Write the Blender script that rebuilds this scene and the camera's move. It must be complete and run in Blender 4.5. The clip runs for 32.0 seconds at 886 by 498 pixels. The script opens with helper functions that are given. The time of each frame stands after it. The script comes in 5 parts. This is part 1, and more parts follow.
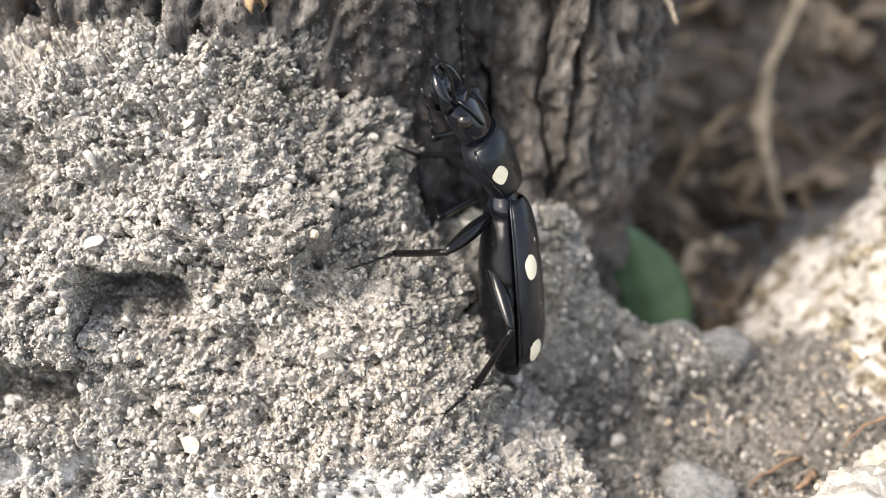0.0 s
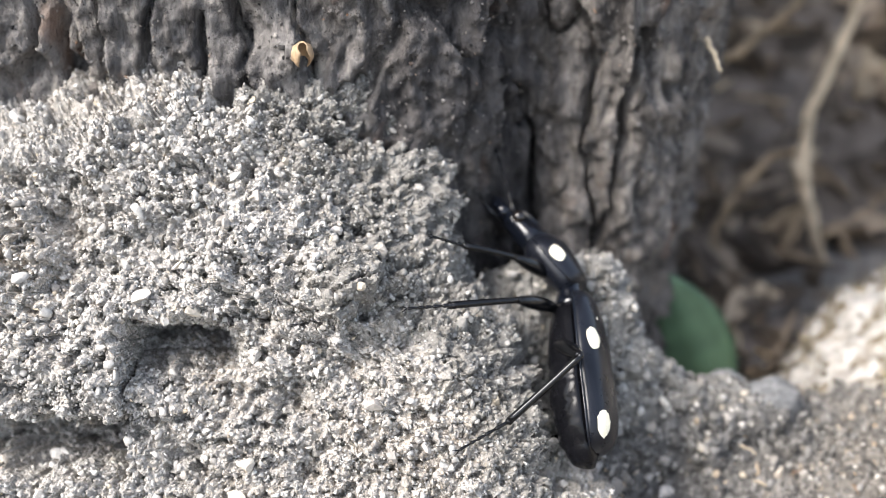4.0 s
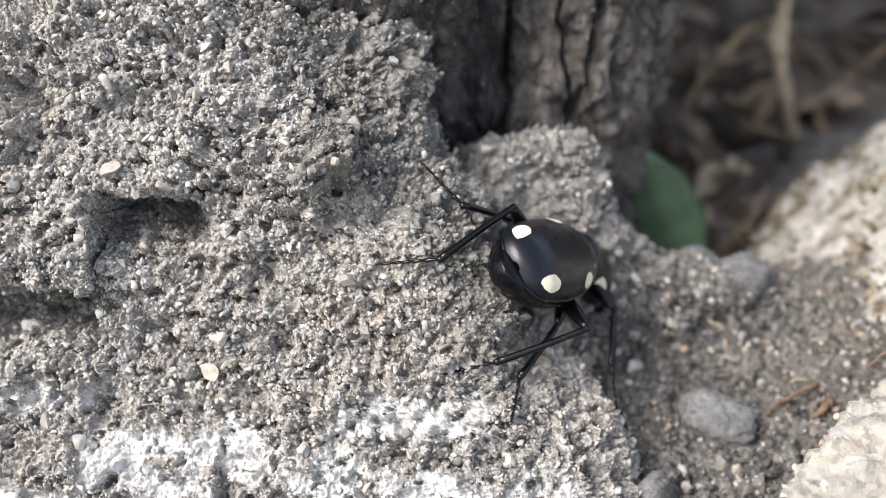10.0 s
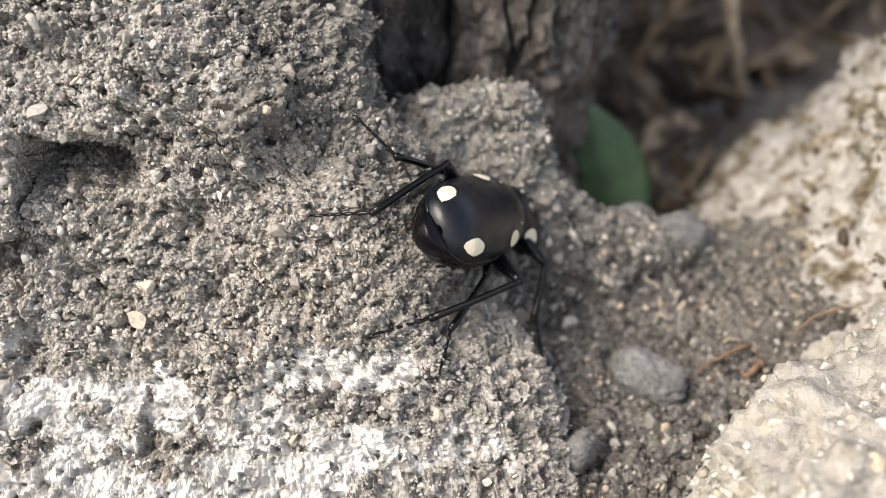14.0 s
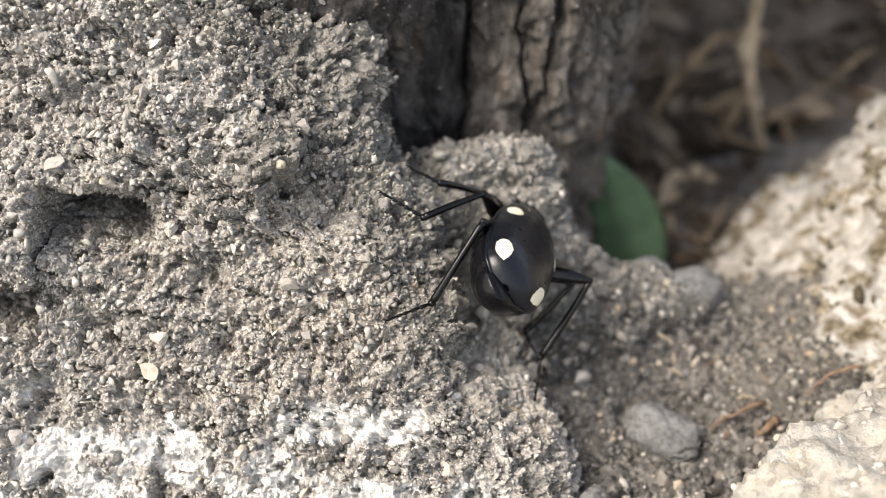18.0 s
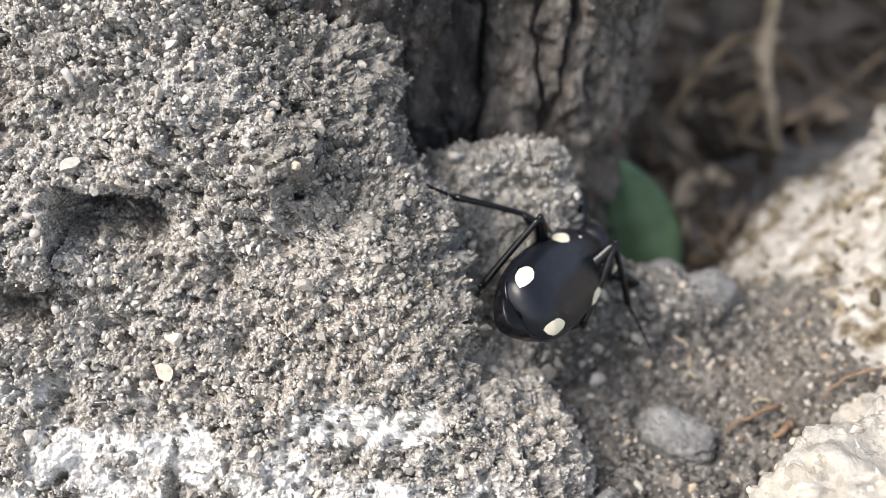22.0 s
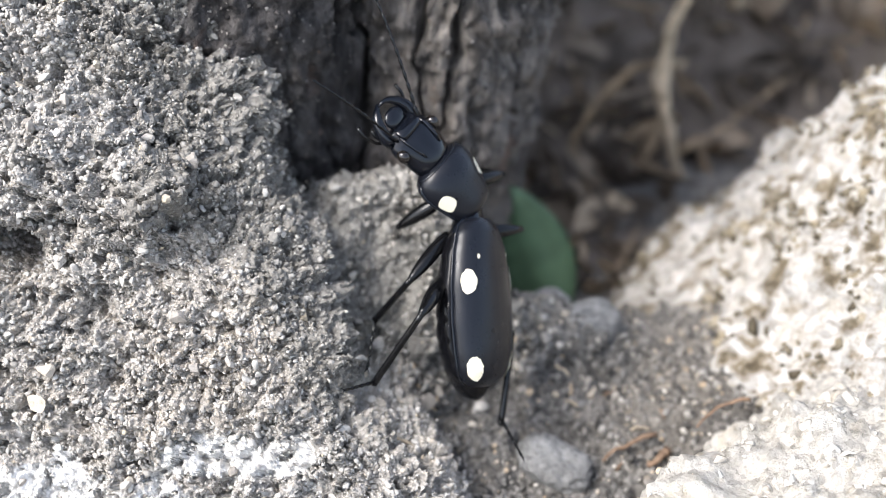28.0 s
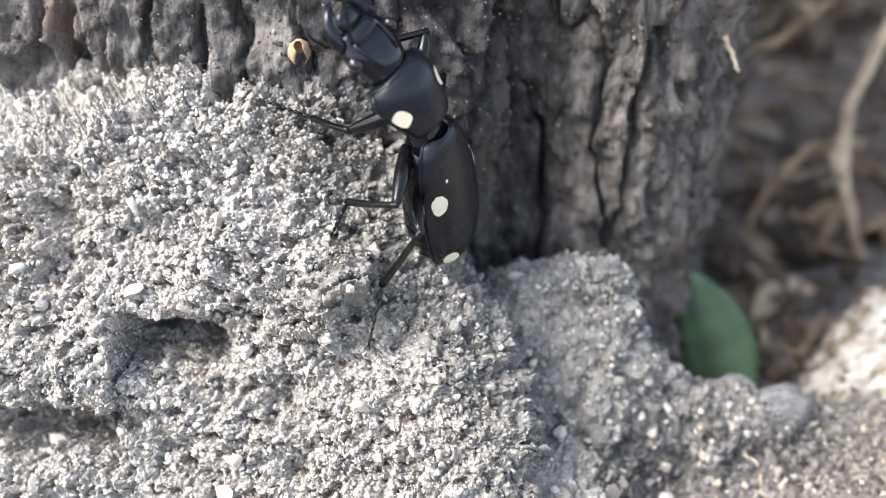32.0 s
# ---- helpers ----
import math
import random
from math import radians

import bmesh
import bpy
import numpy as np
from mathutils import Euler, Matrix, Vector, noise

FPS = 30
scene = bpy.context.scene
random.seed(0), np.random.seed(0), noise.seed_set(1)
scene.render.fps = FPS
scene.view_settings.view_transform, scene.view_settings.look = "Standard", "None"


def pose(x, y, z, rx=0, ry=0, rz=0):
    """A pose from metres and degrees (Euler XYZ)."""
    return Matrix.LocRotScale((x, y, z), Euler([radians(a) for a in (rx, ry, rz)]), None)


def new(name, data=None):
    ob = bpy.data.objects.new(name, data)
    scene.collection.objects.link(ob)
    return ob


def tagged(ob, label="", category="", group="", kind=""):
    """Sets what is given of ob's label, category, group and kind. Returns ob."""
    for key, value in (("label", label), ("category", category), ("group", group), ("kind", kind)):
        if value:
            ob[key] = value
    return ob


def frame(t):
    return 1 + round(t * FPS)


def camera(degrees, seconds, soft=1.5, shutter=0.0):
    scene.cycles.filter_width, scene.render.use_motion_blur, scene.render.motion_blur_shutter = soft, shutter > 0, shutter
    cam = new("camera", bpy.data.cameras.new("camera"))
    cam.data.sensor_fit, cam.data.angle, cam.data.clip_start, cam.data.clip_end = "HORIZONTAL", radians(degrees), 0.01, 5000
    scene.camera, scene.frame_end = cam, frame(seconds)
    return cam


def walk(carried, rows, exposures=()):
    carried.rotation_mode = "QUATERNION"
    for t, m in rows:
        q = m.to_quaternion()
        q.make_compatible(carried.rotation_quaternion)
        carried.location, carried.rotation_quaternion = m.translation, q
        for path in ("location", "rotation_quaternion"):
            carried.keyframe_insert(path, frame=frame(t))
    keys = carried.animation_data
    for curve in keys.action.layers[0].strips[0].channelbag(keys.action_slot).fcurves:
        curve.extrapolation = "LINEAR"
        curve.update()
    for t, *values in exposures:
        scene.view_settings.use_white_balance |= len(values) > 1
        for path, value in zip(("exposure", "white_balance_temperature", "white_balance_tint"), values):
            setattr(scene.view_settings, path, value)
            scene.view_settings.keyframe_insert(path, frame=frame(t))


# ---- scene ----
from mathutils import Quaternion

cam = camera(38, 32.0, soft=0.45)
cam.data.dof.use_dof = True
cam.data.dof.focus_distance = 0.197
cam.data.dof.aperture_fstop = 10.0
walk(cam, [
    (0.0, pose(0.0039, -0.1712, 0.1076, 61.028, 0.271, 0.345)),
    (0.5, pose(0.0034, -0.1711, 0.1070, 62.455, 0.552, 0.915)),
    (1.0, pose(0.0023, -0.1707, 0.1075, 62.925, 0.532, 0.717)),
    (1.5, pose(0.0015, -0.1707, 0.1074, 64.382, 0.685, 1.214)),
    (2.0, pose(0.0013, -0.1707, 0.1072, 64.453, 1.027, 1.725)),
    (2.5, pose(0.0011, -0.1704, 0.1074, 63.999, 1.232, 1.832)),
    (4.5, pose(0.0007, -0.1691, 0.1096, 61.931, 0.755, 0.825)),
    (5.0, pose(-0.0018, -0.1672, 0.1109, 60.561, 0.244, 0.350)),
    (5.5, pose(-0.0012, -0.1668, 0.1113, 59.973, 0.093, 0.401)),
    (6.0, pose(-0.0009, -0.1668, 0.1114, 59.168, -0.096, 0.011)),
    (6.5, pose(-0.0006, -0.1669, 0.1109, 57.819, -0.203, -0.455)),
    (7.0, pose(-0.0013, -0.1667, 0.1099, 56.890, -0.427, -0.812)),
    (7.5, pose(-0.0011, -0.1672, 0.1095, 57.247, -0.292, -0.776)),
    (8.0, pose(0.0000, -0.1675, 0.1097, 57.336, -0.106, -0.416)),
    (8.5, pose(-0.0004, -0.1677, 0.1092, 57.296, -0.140, -0.384)),
    (9.0, pose(0.0000, -0.1677, 0.1089, 57.000, -0.000, -0.000)),
    (9.5, pose(-0.0003, -0.1675, 0.1083, 56.889, -0.110, 0.177)),
    (10.0, pose(-0.0003, -0.1676, 0.1094, 56.845, -0.133, 0.286)),
    (10.5, pose(0.0002, -0.1669, 0.1100, 56.899, -0.289, 0.070)),
    (11.0, pose(-0.0005, -0.1665, 0.1090, 56.393, -0.421, -0.143)),
    (11.5, pose(-0.0000, -0.1668, 0.1084, 55.846, -0.828, -0.556)),
    (12.0, pose(0.0018, -0.1678, 0.1077, 54.872, -1.033, -0.846)),
    (12.5, pose(0.0038, -0.1674, 0.1082, 54.372, -1.718, -1.175)),
    (13.0, pose(0.0055, -0.1663, 0.1090, 53.531, -2.236, -1.349)),
    (13.5, pose(0.0047, -0.1656, 0.1097, 54.318, -2.073, -0.390)),
    (15.5, pose(0.0048, -0.1643, 0.1109, 53.973, -2.433, 0.038)),
    (16.0, pose(0.0060, -0.1645, 0.1118, 54.501, -2.391, 0.445)),
    (16.5, pose(0.0061, -0.1641, 0.1118, 55.035, -2.537, 0.231)),
    (17.0, pose(0.0068, -0.1642, 0.1122, 56.079, -2.327, 0.551)),
    (17.5, pose(0.0065, -0.1643, 0.1119, 56.231, -2.194, 0.928)),
    (18.0, pose(0.0064, -0.1642, 0.1120, 56.064, -2.062, 1.004)),
    (18.5, pose(0.0062, -0.1640, 0.1123, 55.971, -2.095, 1.086)),
    (19.0, pose(0.0055, -0.1638, 0.1121, 56.219, -2.078, 1.029)),
    (19.5, pose(0.0061, -0.1639, 0.1123, 56.199, -1.951, 1.334)),
    (20.0, pose(0.0050, -0.1637, 0.1123, 55.874, -2.068, 1.135)),
    (20.5, pose(0.0050, -0.1640, 0.1120, 55.599, -1.906, 1.325)),
    (21.0, pose(0.0057, -0.1642, 0.1115, 55.674, -1.739, 1.551)),
    (21.5, pose(0.0056, -0.1644, 0.1112, 56.254, -1.789, 1.525)),
    (22.0, pose(0.0060, -0.1640, 0.1118, 56.124, -1.890, 1.555)),
    (22.5, pose(0.0065, -0.1639, 0.1123, 55.785, -2.697, 0.788)),
    (23.0, pose(0.0082, -0.1642, 0.1128, 55.633, -3.259, 0.134)),
    (23.5, pose(0.0107, -0.1640, 0.1142, 55.623, -3.754, -0.447)),
    (24.0, pose(0.0110, -0.1644, 0.1139, 56.019, -3.829, -0.824)),
    (24.5, pose(0.0118, -0.1647, 0.1141, 56.320, -3.789, -0.787)),
    (25.0, pose(0.0116, -0.1646, 0.1140, 56.210, -3.737, -0.702)),
    (25.5, pose(0.0113, -0.1643, 0.1138, 56.034, -3.678, -0.590)),
    (26.0, pose(0.0116, -0.1640, 0.1143, 56.758, -3.731, -0.780)),
    (26.5, pose(0.0139, -0.1642, 0.1163, 57.255, -4.095, -1.466)),
    (28.5, pose(0.0213, -0.1637, 0.1165, 56.524, -2.002, 1.197)),
    (29.0, pose(0.0226, -0.1640, 0.1159, 57.746, -0.868, 2.336)),
    (29.5, pose(0.0209, -0.1632, 0.1162, 57.766, -0.008, 3.533)),
    (30.0, pose(0.0193, -0.1629, 0.1159, 59.170, 0.355, 4.115)),
    (30.5, pose(0.0178, -0.1627, 0.1158, 59.563, 0.661, 4.571)),
    (31.0, pose(0.0172, -0.1627, 0.1155, 59.729, 0.700, 4.695)),
    (31.5, pose(0.0166, -0.1620, 0.1164, 59.161, 0.898, 5.093)),
    (32.0, pose(0.0157, -0.1628, 0.1150, 60.617, 1.489, 5.607)),
], exposures=[
    (0.0, 1.59, 6970, 10), (2.5, 1.74, 6920, 10), (4.5, 1.61, 6380, 10), (9.0, 1.18, 6430, 10), (11.0, 1.05, 6680, 10), (13.0, 0.95, 6930, 10), (16.0, 1.06, 7230, 10), (20.0, 1.20, 6880, 10), (26.0, 1.22, 6380, 10), (29.0, 1.59, 6270, 10), (31.0, 1.82, 6320, 10), (32.0, 1.80, 6320, 10),
])

# ---- light ----
SUN_FROM = Vector((-0.56, -0.35, 0.75)).normalized()
world = bpy.data.worlds.new("sky")
scene.world = world
world.use_nodes = True
wn = world.node_tree
sky = wn.nodes.new("ShaderNodeTexSky")
sky.sky_type = "NISHITA"
sky.sun_disc = False
sky.sun_elevation = math.asin(SUN_FROM.z)
sky.sun_rotation = math.atan2(SUN_FROM.x, SUN_FROM.y)
sky.dust_density = 2.5
sky.air_density = 1.0
haze = wn.nodes.new("ShaderNodeHueSaturation")
haze.inputs["Saturation"].default_value = 0.7
wn.links.new(sky.outputs["Color"], haze.inputs["Color"])
wn.links.new(haze.outputs["Color"], wn.nodes["Background"].inputs["Color"])
wn.nodes["Background"].inputs["Strength"].default_value = 0.15
sun_data = bpy.data.lights.new("sun", "SUN")
sun_data.energy = 1.9
sun_data.angle = radians(30)
sun_data.color = (1.0, 0.96, 0.91)
sun = new("sun", sun_data)
sun.rotation_mode = "QUATERNION"
sun.rotation_quaternion = SUN_FROM.to_track_quat("Z", "Y")


# ---- materials ----
def material(name, rough=0.8, spec=0.3):
    m = bpy.data.materials.new(name)
    m.use_nodes = True
    b = m.node_tree.nodes["Principled BSDF"]
    b.inputs["Roughness"].default_value = rough
    b.inputs["Specular IOR Level"].default_value = spec
    return m, m.node_tree, b


def node(nt, kind, **inputs):
    n = nt.nodes.new(kind)
    for key, value in inputs.items():
        n.inputs[key.replace("_", " ")].default_value = value
    return n


def ramp(nt, source, stops):
    r = nt.nodes.new("ShaderNodeValToRGB")
    els = r.color_ramp.elements
    while len(els) < len(stops):
        els.new(0.5)
    for e, (pos, col) in zip(els, stops):
        e.position = pos
        e.color = (*col, 1)
    nt.links.new(source, r.inputs[0])
    return r.outputs[0]


def mixed(nt, factor, a, b, kind="MIX"):
    m = nt.nodes.new("ShaderNodeMix")
    m.data_type = "RGBA"
    m.blend_type = kind
    for sock, v in ((m.inputs[0], factor), (m.inputs[6], a), (m.inputs[7], b)):
        if isinstance(v, (int, float)):
            sock.default_value = v
        elif isinstance(v, tuple):
            sock.default_value = (*v, 1)
        else:
            nt.links.new(v, sock)
    return m.outputs[2]


def noise_tex(nt, scale, detail=4.0, rough=0.6, vec=None):
    n = node(nt, "ShaderNodeTexNoise", Scale=scale, Detail=detail, Roughness=rough)
    if vec is not None:
        nt.links.new(vec, n.inputs["Vector"])
    return n.outputs["Fac"]


def cells(nt, scale, vec=None, feature="F1"):
    n = node(nt, "ShaderNodeTexVoronoi", Scale=scale)
    n.feature = feature
    if vec is not None:
        nt.links.new(vec, n.inputs["Vector"])
    return n


def position(nt):
    return nt.nodes.new("ShaderNodeNewGeometry").outputs["Position"]


def bump(nt, bsdf, heights):
    """heights: (socket, strength, metres), the coarse ones first."""
    last = None
    for sock, strength, dist in heights:
        b = node(nt, "ShaderNodeBump", Strength=strength, Distance=dist)
        nt.links.new(sock, b.inputs["Height"])
        if last is not None:
            nt.links.new(last, b.inputs["Normal"])
        last = b.outputs["Normal"]
    nt.links.new(last, bsdf.inputs["Normal"])


def soil_material(name, dark, mid, pale, warm, grain=950.0, layers=()):
    """layers: (name of a point attribute, coarse size, stops) of other soils that cover this one in places."""
    m, nt, b = material(name, 0.95, 0.15)
    p = position(nt)
    big = noise_tex(nt, 55, 4, 0.6, p)
    fine = noise_tex(nt, 900, 5, 0.7, p)
    base = ramp(nt, big, [(0.3, dark), (0.52, mid), (0.72, pale)])
    v = cells(nt, grain, p)
    sep = nt.nodes.new("ShaderNodeSeparateColor")
    nt.links.new(v.outputs["Color"], sep.inputs[0])
    each = ramp(nt, sep.outputs[0], [(0.0, tuple(c * 0.5 for c in mid)), (0.3, mid), (0.72, pale), (0.93, tuple(min(0.8, c * 1.45) for c in pale)), (1.0, warm)])
    col = mixed(nt, 0.62, base, each)
    col = mixed(nt, 0.45, col, ramp(nt, fine, [(0.3, (0.25, 0.25, 0.25)), (0.5, (0.9, 0.9, 0.9)), (0.75, (1.5, 1.45, 1.4))]), "MULTIPLY")
    warmth = ramp(nt, noise_tex(nt, 28, 3, 0.5, p), [(0.45, (1, 1, 1)), (0.7, (1.06, 0.98, 0.88))])
    col = mixed(nt, 0.8, col, warmth, "MULTIPLY")
    for attribute, scale, stops in layers:
        at = nt.nodes.new("ShaderNodeAttribute")
        at.attribute_name = attribute
        col = mixed(nt, at.outputs["Fac"], col, ramp(nt, noise_tex(nt, scale, 5, 0.75, p), stops))
    nt.links.new(col, b.inputs["Base Color"])
    bump(nt, b, [(v.outputs["Distance"], -0.6, 0.0007), (fine, 0.9, 0.0006)])
    return m


def rock_material(name, stops, scale=60.0, crystal=700.0):
    m, nt, b = material(name, 0.9, 0.2)
    p = position(nt)
    big = noise_tex(nt, scale, 6, 0.62, p)
    col = ramp(nt, big, stops)
    v = cells(nt, crystal, p)
    sep = nt.nodes.new("ShaderNodeSeparateColor")
    nt.links.new(v.outputs["Color"], sep.inputs[0])
    col = mixed(nt, 0.45, col, ramp(nt, sep.outputs[0], [(0.0, (0.35, 0.33, 0.3)), (0.4, (0.95, 0.93, 0.9)), (0.85, (1.15, 1.12, 1.07)), (1.0, (1.35, 1.33, 1.3))]), "MULTIPLY")
    fine = noise_tex(nt, 1500, 4, 0.7, p)
    nt.links.new(col, b.inputs["Base Color"])
    bump(nt, b, [(big, 0.7, 0.003), (noise_tex(nt, 420, 6, 0.75, p), 0.8, 0.0012), (fine, 0.7, 0.0005)])
    return m


def bark_material():
    m, nt, b = material("weathered_bark", 0.85, 0.25)
    p = position(nt)
    mp = node(nt, "ShaderNodeMapping")
    mp.inputs["Scale"].default_value = (1, 1, 0.22)
    nt.links.new(p, mp.inputs["Vector"])
    streak = noise_tex(nt, 330, 5, 0.65, mp.outputs[0])
    fine = noise_tex(nt, 1300, 5, 0.7, p)
    patch = noise_tex(nt, 45, 4, 0.6, p)
    col = ramp(nt, streak, [(0.3, (0.022, 0.021, 0.021)), (0.45, (0.085, 0.079, 0.076)), (0.6, (0.21, 0.195, 0.182)), (0.8, (0.4, 0.372, 0.343))])
    col = mixed(nt, ramp(nt, patch, [(0.5, (0, 0, 0)), (0.62, (0.7, 0.7, 0.7))]), col, ramp(nt, fine, [(0.35, (0.1, 0.09, 0.082)), (0.7, (0.36, 0.325, 0.29))]))
    col = mixed(nt, ramp(nt, noise_tex(nt, 85, 3, 0.5, p), [(0.62, (0, 0, 0)), (0.75, (0.6, 0.6, 0.6))]), col, (0.2, 0.12, 0.08))
    # a darker band of bark with ragged edges
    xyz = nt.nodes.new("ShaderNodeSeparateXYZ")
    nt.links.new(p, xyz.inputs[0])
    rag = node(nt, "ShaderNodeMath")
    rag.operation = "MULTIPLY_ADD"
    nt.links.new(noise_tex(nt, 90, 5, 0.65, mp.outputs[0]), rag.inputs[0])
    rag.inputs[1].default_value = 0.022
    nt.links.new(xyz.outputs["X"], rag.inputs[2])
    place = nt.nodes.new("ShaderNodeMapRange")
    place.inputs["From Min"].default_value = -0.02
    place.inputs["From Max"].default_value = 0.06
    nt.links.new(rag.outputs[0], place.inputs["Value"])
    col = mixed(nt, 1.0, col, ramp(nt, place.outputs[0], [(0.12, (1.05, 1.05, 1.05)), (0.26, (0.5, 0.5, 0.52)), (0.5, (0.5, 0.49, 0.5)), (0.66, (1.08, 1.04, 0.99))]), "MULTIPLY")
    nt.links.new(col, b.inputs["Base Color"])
    bump(nt, b, [(streak, 1.0, 0.0018), (noise_tex(nt, 620, 5, 0.7, p), 0.9, 0.001), (fine, 0.8, 0.0005)])
    return m


def plain(name, colour, rough=0.6, spec=0.4, grain=0.25, scale=800.0, relief=0.0003):
    m, nt, b = material(name, rough, spec)
    p = position(nt)
    n = noise_tex(nt, scale, 4, 0.65, p)
    lo = tuple(c * (1 - grain) for c in colour)
    hi = tuple(min(0.9, c * (1 + grain)) for c in colour)
    nt.links.new(ramp(nt, n, [(0.3, lo), (0.7, hi)]), b.inputs["Base Color"])
    bump(nt, b, [(n, 0.3, relief)])
    return m


def shared_tint(name, stops, rough=0.85):
    """Varies from object to object."""
    m, nt, b = material(name, rough, 0.25)
    r = nt.nodes.new("ShaderNodeObjectInfo").outputs["Random"]
    p = position(nt)
    fine = noise_tex(nt, 1100, 4, 0.7, p)
    col = mixed(nt, 0.55, ramp(nt, r, stops), ramp(nt, fine, [(0.3, (0.5, 0.5, 0.5)), (0.7, (1.35, 1.33, 1.3))]), "MULTIPLY")
    nt.links.new(col, b.inputs["Base Color"])
    bump(nt, b, [(fine, 0.6, 0.0004)])
    return m


def island_tint(name, stops, rough=0.9):
    m, nt, b = material(name, rough, 0.1)
    r = nt.nodes.new("ShaderNodeNewGeometry").outputs["Random Per Island"]
    p = position(nt)
    fine = noise_tex(nt, 1500, 3, 0.7, p)
    col = mixed(nt, 0.5, ramp(nt, r, stops), ramp(nt, fine, [(0.3, (0.5, 0.5, 0.5)), (0.7, (1.3, 1.3, 1.28))]), "MULTIPLY")
    nt.links.new(col, b.inputs["Base Color"])
    bump(nt, b, [(fine, 0.5, 0.0003)])
    return m


def shell_material(name, colour, rough, coat, coat_rough, pits, spec=0.15):
    """Beetle cuticle: black with a soft sheen, fine pits and a dusting of soil."""
    m, nt, b = material(name, rough, spec)
    tc = nt.nodes.new("ShaderNodeTexCoord").outputs["Object"]
    fine = noise_tex(nt, 2600, 3, 0.6, tc)
    dust = noise_tex(nt, 420, 6, 0.75, tc)
    col = mixed(nt, ramp(nt, dust, [(0.62, (0, 0, 0)), (0.74, (0.05, 0.05, 0.05))]), colour, (0.22, 0.2, 0.18))
    nt.links.new(col, b.inputs["Base Color"])
    nt.links.new(ramp(nt, dust, [(0.35, (rough * 0.8,) * 3), (0.75, (min(1, rough * 1.5),) * 3)]), b.inputs["Roughness"])
    b.inputs["Coat Weight"].default_value = coat
    b.inputs["Coat Roughness"].default_value = coat_rough
    bump(nt, b, [(fine, pits, 0.0001)])
    return m


SOIL = soil_material("pale_dry_soil", (0.2, 0.188, 0.172), (0.33, 0.312, 0.288), (0.45, 0.43, 0.4), (0.5, 0.44, 0.35), 1700.0, layers=(
    ("dark_flank", 900, [(0.3, (0.1, 0.093, 0.082)), (0.5, (0.21, 0.199, 0.18)), (0.7, (0.32, 0.305, 0.28))]),
    ("chalk", 260, [(0.3, (0.38, 0.36, 0.335)), (0.45, (0.58, 0.567, 0.545)), (0.6, (0.72, 0.71, 0.695))])))
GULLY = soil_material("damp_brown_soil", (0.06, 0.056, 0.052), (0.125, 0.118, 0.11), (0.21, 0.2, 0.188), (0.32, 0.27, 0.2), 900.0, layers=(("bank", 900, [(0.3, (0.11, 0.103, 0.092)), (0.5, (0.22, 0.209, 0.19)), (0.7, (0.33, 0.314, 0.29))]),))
CHALK_GRIT = island_tint("white_grit", [(0.0, (0.5, 0.478, 0.445)), (0.35, (0.62, 0.6, 0.565)), (1.0, (0.76, 0.745, 0.71))])
CREAM = rock_material("cream_rock", [(0.28, (0.26, 0.24, 0.205)), (0.42, (0.44, 0.413, 0.367)), (0.55, (0.52, 0.497, 0.455)), (0.66, (0.48, 0.435, 0.357)), (0.78, (0.61, 0.592, 0.555))], 160, 800)
LICHEN = rock_material("lichened_rock", [(0.3, (0.07, 0.055, 0.034)), (0.4, (0.2, 0.165, 0.115)), (0.47, (0.4, 0.37, 0.33)), (0.54, (0.58, 0.568, 0.545)), (0.6, (0.4, 0.365, 0.31)), (0.7, (0.64, 0.63, 0.615))], 190, 420)
GREY = rock_material("grey_stone", [(0.3, (0.18, 0.18, 0.18)), (0.7, (0.31, 0.31, 0.31))], 240, 1500)
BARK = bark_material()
PEBBLE = shared_tint("pebble", [(0.0, (0.24, 0.218, 0.195)), (0.4, (0.38, 0.353, 0.32)), (0.8, (0.5, 0.47, 0.43)), (0.94, (0.47, 0.4, 0.3)), (1.0, (0.62, 0.585, 0.54))])
GRIT = island_tint("grit", [(0.0, (0.2, 0.187, 0.17)), (0.2, (0.34, 0.32, 0.295)), (0.6, (0.46, 0.438, 0.407)), (0.9, (0.52, 0.497, 0.463)), (0.97, (0.6, 0.575, 0.535)), (1.0, (0.53, 0.45, 0.34))])
FLANK_GRIT = island_tint("flank_grit", [(0.0, (0.1, 0.093, 0.082)), (0.25, (0.19, 0.18, 0.163)), (0.65, (0.28, 0.266, 0.244)), (0.93, (0.37, 0.353, 0.325)), (1.0, (0.55, 0.52, 0.47))])
BANK_GRIT = island_tint("bank_grit", [(0.0, (0.11, 0.103, 0.092)), (0.25, (0.195, 0.185, 0.168)), (0.65, (0.29, 0.275, 0.253)), (0.93, (0.39, 0.372, 0.345)), (1.0, (0.55, 0.517, 0.465))])
CREAM_GRIT = island_tint("rock_grains", [(0.0, (0.34, 0.31, 0.265)), (0.15, (0.46, 0.42, 0.36)), (0.5, (0.56, 0.53, 0.475)), (0.85, (0.66, 0.64, 0.6)), (0.93, (0.56, 0.46, 0.33)), (1.0, (0.72, 0.705, 0.675))])
GRIT_DARK = island_tint("dark_grit", [(0.0, (0.055, 0.051, 0.047)), (0.5, (0.145, 0.137, 0.127)), (0.85, (0.26, 0.247, 0.23)), (0.96, (0.55, 0.515, 0.46)), (1.0, (0.42, 0.3, 0.18))])
